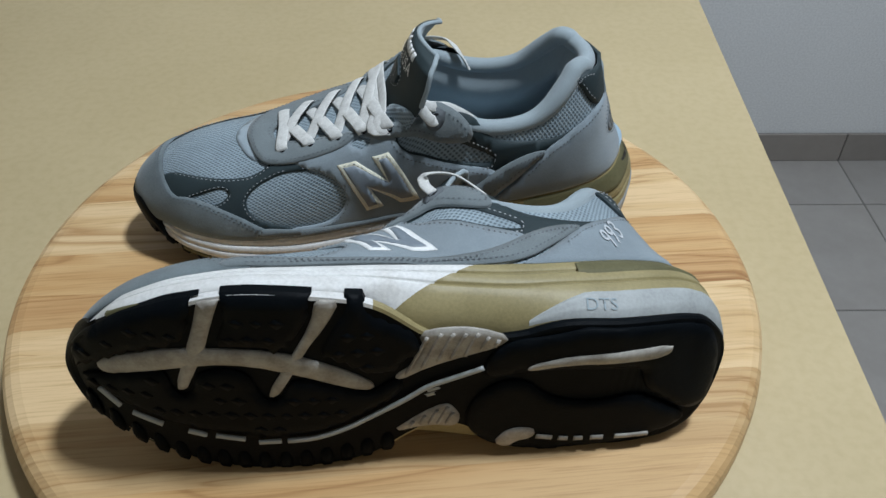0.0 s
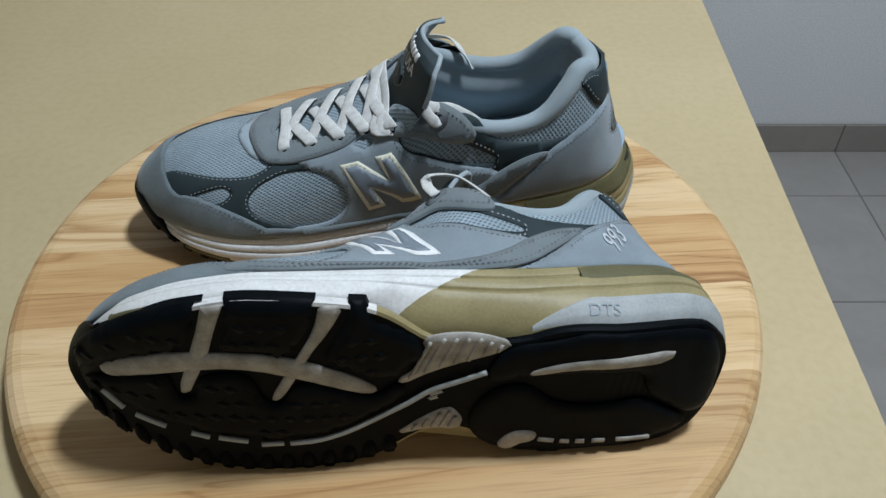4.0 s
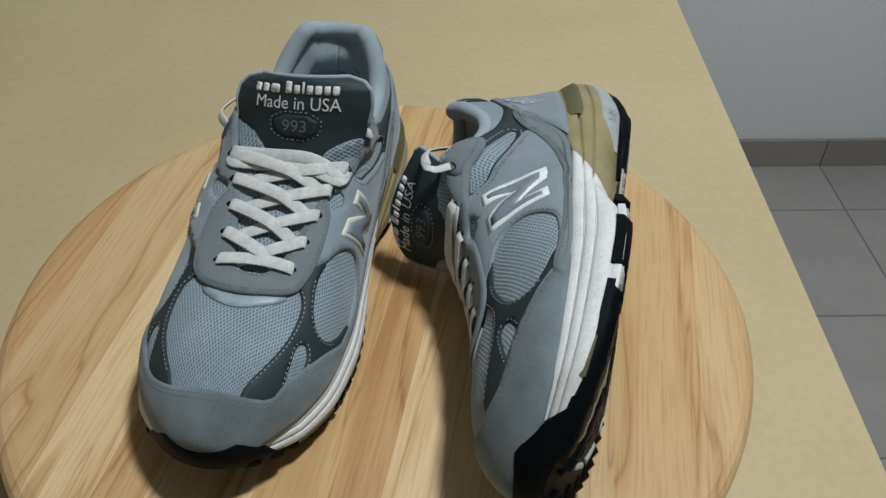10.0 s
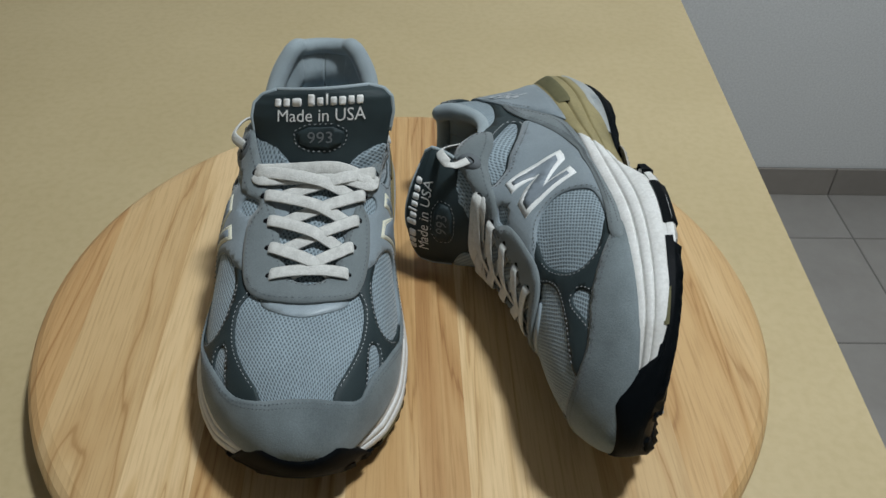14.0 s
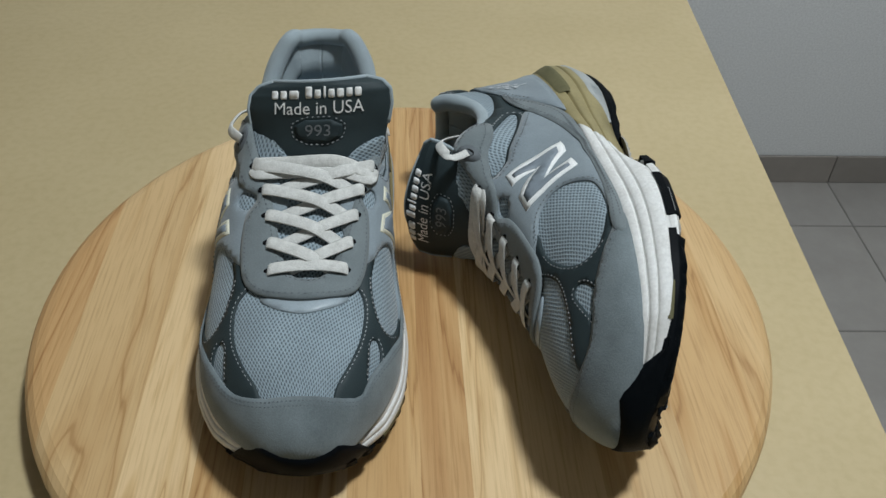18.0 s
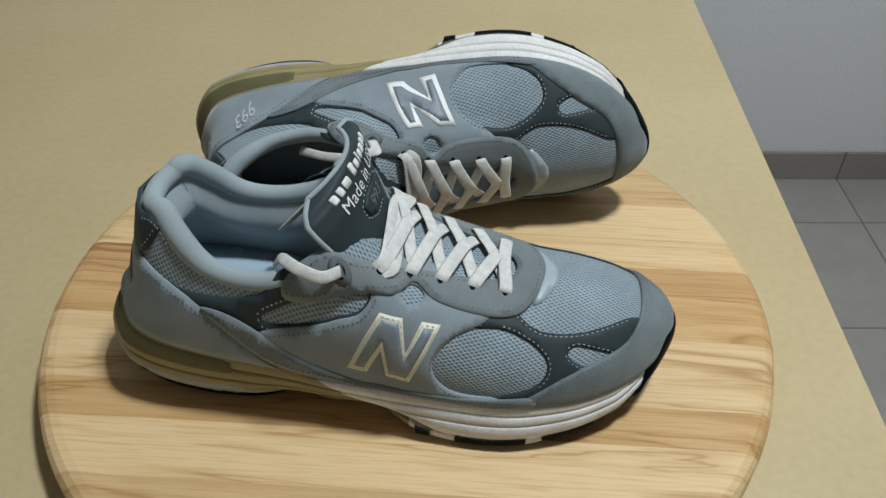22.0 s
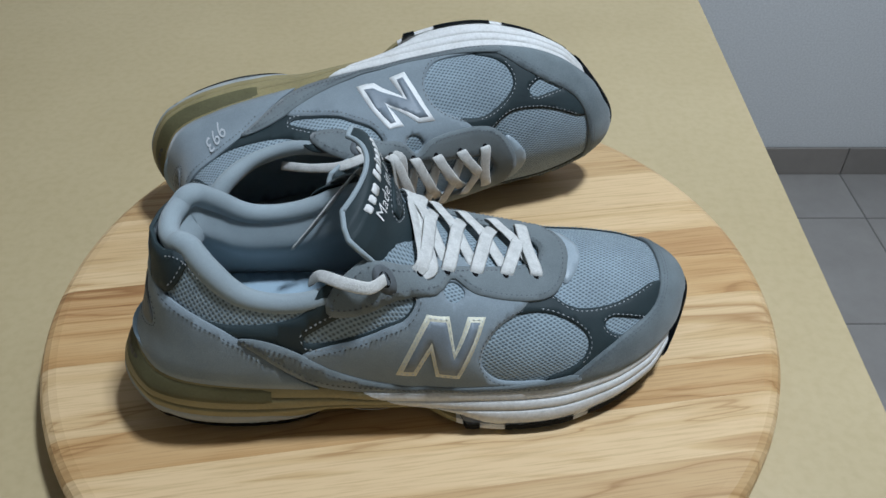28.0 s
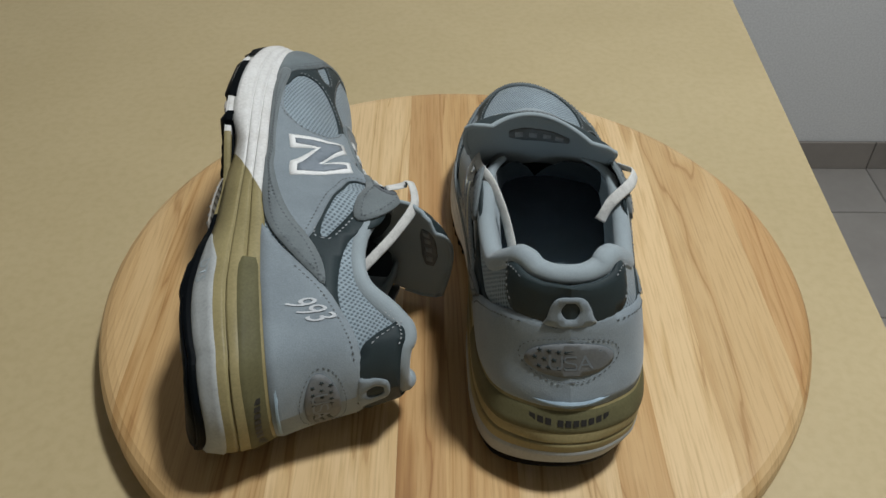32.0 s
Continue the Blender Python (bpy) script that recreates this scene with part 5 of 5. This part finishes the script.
def sole_pattern(sole, hand):
    def cut(p, step=2.4, cuts=2):
        return rounded(np.array(p, float), step, cuts)

    def trimmed(q, reach):
        x = np.clip(q[:, 0], 1.5, 293)
        reach = reach + flare(x, q[:, 1]) - heel_cut(x, q[:, 1])
        y = np.where((q[:, 1] > OUTER(x) - 2.0) & (x > 140), OUTER(x) + reach, q[:, 1])
        return np.stack([x, np.clip(y, INNER(x) - 4.0, OUTER(x) + reach)], -1)

    for p in (POD_1, POD_2, POD_3, POD_4, POD_5, POD_6):
        outer = p in (POD_1, POD_2, POD_3)
        up = 4.5 if outer else 0.0
        sheet("pod", sole, hand, trimmed(cut(p), 4.2 if outer else 2.6), "rubber_black", -up, 2.6 + up, where=on_sole, step=4, label="black rubber pod", turn=-1)
    for p in (STRIP, BAR_1, BAR_2, HEEL_STRIP, HEEL_HOOK):
        raised = p in (HEEL_STRIP, HEEL_HOOK)
        line = cut(p, 1.6, 1) if p in (BAR_1, BAR_2, HEEL_STRIP) else inset(cut(p, 2.0, 1), -0.9)
        line[:, 1] = np.minimum(line[:, 1], OUTER(line[:, 0]) + flare(line[:, 0], line[:, 1]) + 2.2)
        sheet("strip", sole, hand, line, "rubber_strip", 2.5 if raised else 0.4, 1.1 if raised else 1.4, where=on_sole, step=3, label="dirty grey rubber strip", turn=-1)
    for p, cx in ((RIBS_1, 1), (RIBS_2, -1)):
        field = cut(p, 2.0, 1)
        sheet("shank_field", sole, hand, field, "rubber_strip", 0.0, 1.0, where=on_sole, step=5, label="ribbed beige shank", turn=-1)
        for k in range(9):
            a = np.array((154 - k * 5.2 if cx > 0 else 152 - k * 4.0, 6.0 if cx > 0 else -34.0))
            line = a + np.linspace(0, 34, 18)[:, None] * np.array((-0.35, 0.94))
            line = line[inside(inset(field, 1.2), line)]
            if len(line) > 2:
                path = on_sole(line, np.full(len(line), 1.2))
                tube("rib", sole, hand, path, 0.9, "rubber_strip", n=6)
    # light line along the inner edge, broken into dashes towards the toe
    rim = [[(282, -4), (274, -13)], [(269, -16), (256, -21)], [(245, -24), (237, -26)], [(233, -26), (220, -28)], [(214, -30), (204, -29)],
           [(201, -29), (187, -27), (174, -22), (162, -15), (148, -6), (138, 2), (126, 8), (114, 14)]]
    for seg in rim:
        seg = spline(seg, 6 * len(seg))
        tube("rim_line", sole, hand, on_sole(seg, np.full(len(seg), 2.0)), 1.6, "rubber_grey", n=6, squash=0.6)
    heel_line = spline([(86, -33), (72, -35), (57, -35), (32, -34)], 40)
    for a, b in ((0, 8), (10, 15), (17, 22), (24, 29), (31, 40)):
        seg = heel_line[a:b]
        tube("rim_line", sole, hand, on_sole(seg, np.full(len(seg), 3.0)), 1.6, "rubber_strip", n=6, squash=0.5)
    # lugs round the inner edge and toe
    for x in np.arange(152, 292, 9.5):
        y = float(INNER(x))
        arch = 9.0 * math.exp(-((x - 128) / 30) ** 2)
        y0, y1 = y - 4.6 + arch, y + 8.5 + arch
        lug = np.array([(x, y0), (x + 7.4, float(INNER(min(x + 7.4, 296))) - 4.6 + arch), (x + 6.4, float(INNER(min(x + 6.4, 296))) + 8.5 + arch), (x + 1, y1)])
        sheet("lug", sole, hand, rounded(lug, 2.0, 1), "rubber_black", -2.0, 5.2, where=on_sole, step=6, turn=-1)
    # tread relief: small rhombs on the pods
    rnd = np.random.RandomState(7)
    pods = [np.array(p, float) for p in (POD_1, POD_2, POD_3, POD_4)]
    for i in range(17):
        for j in range(9):
            c = np.array((160 + i * 8.0 + (j % 2) * 4, -30 + j * 9.5))
            if INNER(c[0]) + 5 < c[1] < OUTER(c[0]) - 4 and any(inside(inset(p, 5.0), c[None])[0] for p in pods):
                d = np.array([(-3.4, 0), (0, -2.6), (3.4, 0.6), (0.2, 2.8)]) * rnd.uniform(0.8, 1.1)
                sheet("tread_block", sole, hand, c + d, "rubber_black", 2.4, 0.9, where=on_sole, step=9, turn=-1)
    # unlettered mark on the shank
    for a, b in (((141, -7), (129, -2)), ((138, -3), (131, 0))):
        a, b = np.array(a, float), np.array(b, float)
        t = (b - a) / np.linalg.norm(b - a)
        s = np.array((-t[1], t[0])) * 1.1
        sheet("mark_bar", sole, hand, np.array([a + s, b + s, b - s, a - s]), "rubber_grey", 0.0, 0.4, where=on_sole, step=6, turn=-1)


def sole_window(parent, hand, side, x0, x1, f0, f1):
    """A translucent olive insert low in the white foam."""
    xs = np.linspace(x0, x1, 14)
    rows = []
    for k, q in enumerate((0, 0.12, 0.5, 0.88, 1)):
        f = f0 + (f1 - f0) * q
        g = (4.75 if k in (1, 2, 3) else 3.2) - 0.8 * f
        edge = OUTER(xs) if side > 0 else INNER(xs)
        d = np.gradient(edge, xs)
        ln = np.hypot(1, d)
        arch = np.exp(-((xs - 130) / 24) ** 2) * 11.0 * (1 - f)
        zt, zb = FEATHER(xs) + 2.0, GROUND(xs) + SOLE_THICK(xs)
        rows.append(np.stack([xs - side * d / ln * (g - arch), edge + side * (g - arch) / ln, zb + (zt - zb) * f], -1))
    put("foam_window", mesh_of("foam_window", finish(np.concatenate(rows), hand), flip(grid_faces(5, 14), hand * side), "midsole_olive"), parent, "olive translucent insert")


def toe_bumper(sole, hand):
    """The outsole's rubber drawn up over the tip of the toe."""
    base = outline(RING)
    n = len(base)
    ids = [i for i in range(n) if base[i, 0] > 272]
    x = base[:, 0]
    rise = np.clip((x - 277) / 14, 0, 1) ** 0.9
    arch, heel = sole_shrink(x, base[:, 1])
    rows = []
    for k, (q, g) in enumerate(((-0.2, -1.0), (-0.2, 2.0), (0.3, 3.2), (0.6, 4.0), (0.95, 4.6), (1.3, 4.6), (1.6, 3.6), (1.7, 1.0))):
        f = q * (0.06 + 1.0 * rise) if q > 0 else q
        p = outline(RING, g - 1.6 * np.clip(f, 0, 1.2))
        xx = np.clip(x, 0, LENGTH)
        zt, zb = FEATHER(xx) + 2.0, GROUND(xx) + SOLE_THICK(xx)
        rows.append(np.stack([p[:, 0], p[:, 1], zb + (zt - zb) * f], -1)[ids])
    return put("toe_bumper", mesh_of("toe_bumper", finish(np.concatenate(rows), hand), flip(grid_faces(len(rows), len(ids)), hand), "rubber_black"), sole, "black rubber toe bumper")


def sole_mark(groove, hand, k):
    """Small unlettered black bars across the back of the heel groove."""
    u0 = -19 + k * 3.6 + (2.0 if k > 2 else 0)
    zt, zb = float(FEATHER(0)) + 2.0, float(GROUND(0)) + float(SOLE_THICK(0))
    rows = []
    for f in (0.74, 0.83):
        line = []
        for q in np.linspace(0, 1, 6):
            y = u0 + 2.7 * q
            z = zb + (zt - zb) * f
            line.append((-4.6 + 0.0165 * y * y + 1.5 * f + float(leaned(0.0, z)), y, z))
        rows.append(line)
    verts = np.array(rows).reshape(-1, 3)
    put("mark_bar", mesh_of("mark_bar", finish(verts, hand), grid_faces(2, 6), "ink_black"), groove)


def band_mark(band, hand):
    """The raised letters low on the outer side of the heel band."""
    def on_band(p, off):
        x, z = p[:, 0], p[:, 1]
        zt, zb = FEATHER(x) + 2.0, GROUND(x) + SOLE_THICK(x)
        f = (z - zb) / (zt - zb)
        arch, heel = sole_shrink(x, 1.0)
        y = OUTER(x) + np.interp(f, [0, 0.3, 0.7, 1.0], [3.6, 4.6, 3.2, 0.6]) + 0.9 + heel * 2.2 * (1 - f) - (arch + heel_cut(x, np.ones(len(x)))) * (1 - f) ** 2.4
        return np.stack([x, y + np.asarray(off), z], -1)
    lettering("inscription", band, hand, "DTS", on_band, "lining_grey", (64, 11.5), (-hand * 1.15, 0), (0, 1.0), 7.0, 0.45, "small raised letters")


def build_shoe(hand, label):
    shoe = tagged(new("running_shoe"), label, "shoe", group="pair of running shoes")
    shell("upper", shoe, hand, "mesh_grey", 0.0, 0.0, LENGTH, "grey-blue textile mesh upper")
    for a, b in zip(side_panels(shoe, hand, 1), side_panels(shoe, hand, -1)):
        weld(a, b)
    front_panels(shoe, hand)
    tongue(shoe, hand)
    collar_and_inside(shoe, hand)
    laces(shoe, hand)
    heel_marks(shoe, hand)
    heel, front = midsole(hand, shoe)
    groove = sole_band("heel_groove", heel, hand, "midsole_olive", 0.60, 0.97, 74, 0.5, "olive translucent insert", cap=9.0)
    band = sole_band("heel_band", heel, hand, "rubber_grey", 0.0, 0.34, 96, 0.9, "grey foam band", taper=0.9)
    band_mark(band, hand)
    for side in (1, -1):
        for x0, x1 in ((193, 221), (243, 268)):
            sole_window(front, hand, side, x0, x1, 0.0, 0.22)
    sole = outsole(hand, shoe)
    toe_bumper(sole, hand)
    sole_pattern(sole, hand)
    for k in range(10):
        sole_mark(groove, hand, k)
    return shoe

left_shoe = build_shoe(1, "worn grey suede running shoe lying on its side, sole showing")
right_shoe = build_shoe(-1, "worn grey suede running shoe standing upright on the board")

# places on the board
RIGHT_AT = pose(0.1525, 0.052, 0.0, 0, 0, 180)
LEFT_AT = Matrix(((-0.99879, 0.04681, 0.01539, 0.15089), (0.01712, 0.03677, 0.99918, -0.13691), (0.04620, 0.99823, -0.03753, 0.04199), (0.0, 0.0, 0.0, 1.0)))


def motions():
    for thing, at in ((board, Matrix()), (right_shoe, RIGHT_AT), (left_shoe, LEFT_AT)):
        walk(thing, [(t, pose(0, 0, TABLE + BOARD, 0, 0, a) @ at) for t, a in TURNS])


motions()
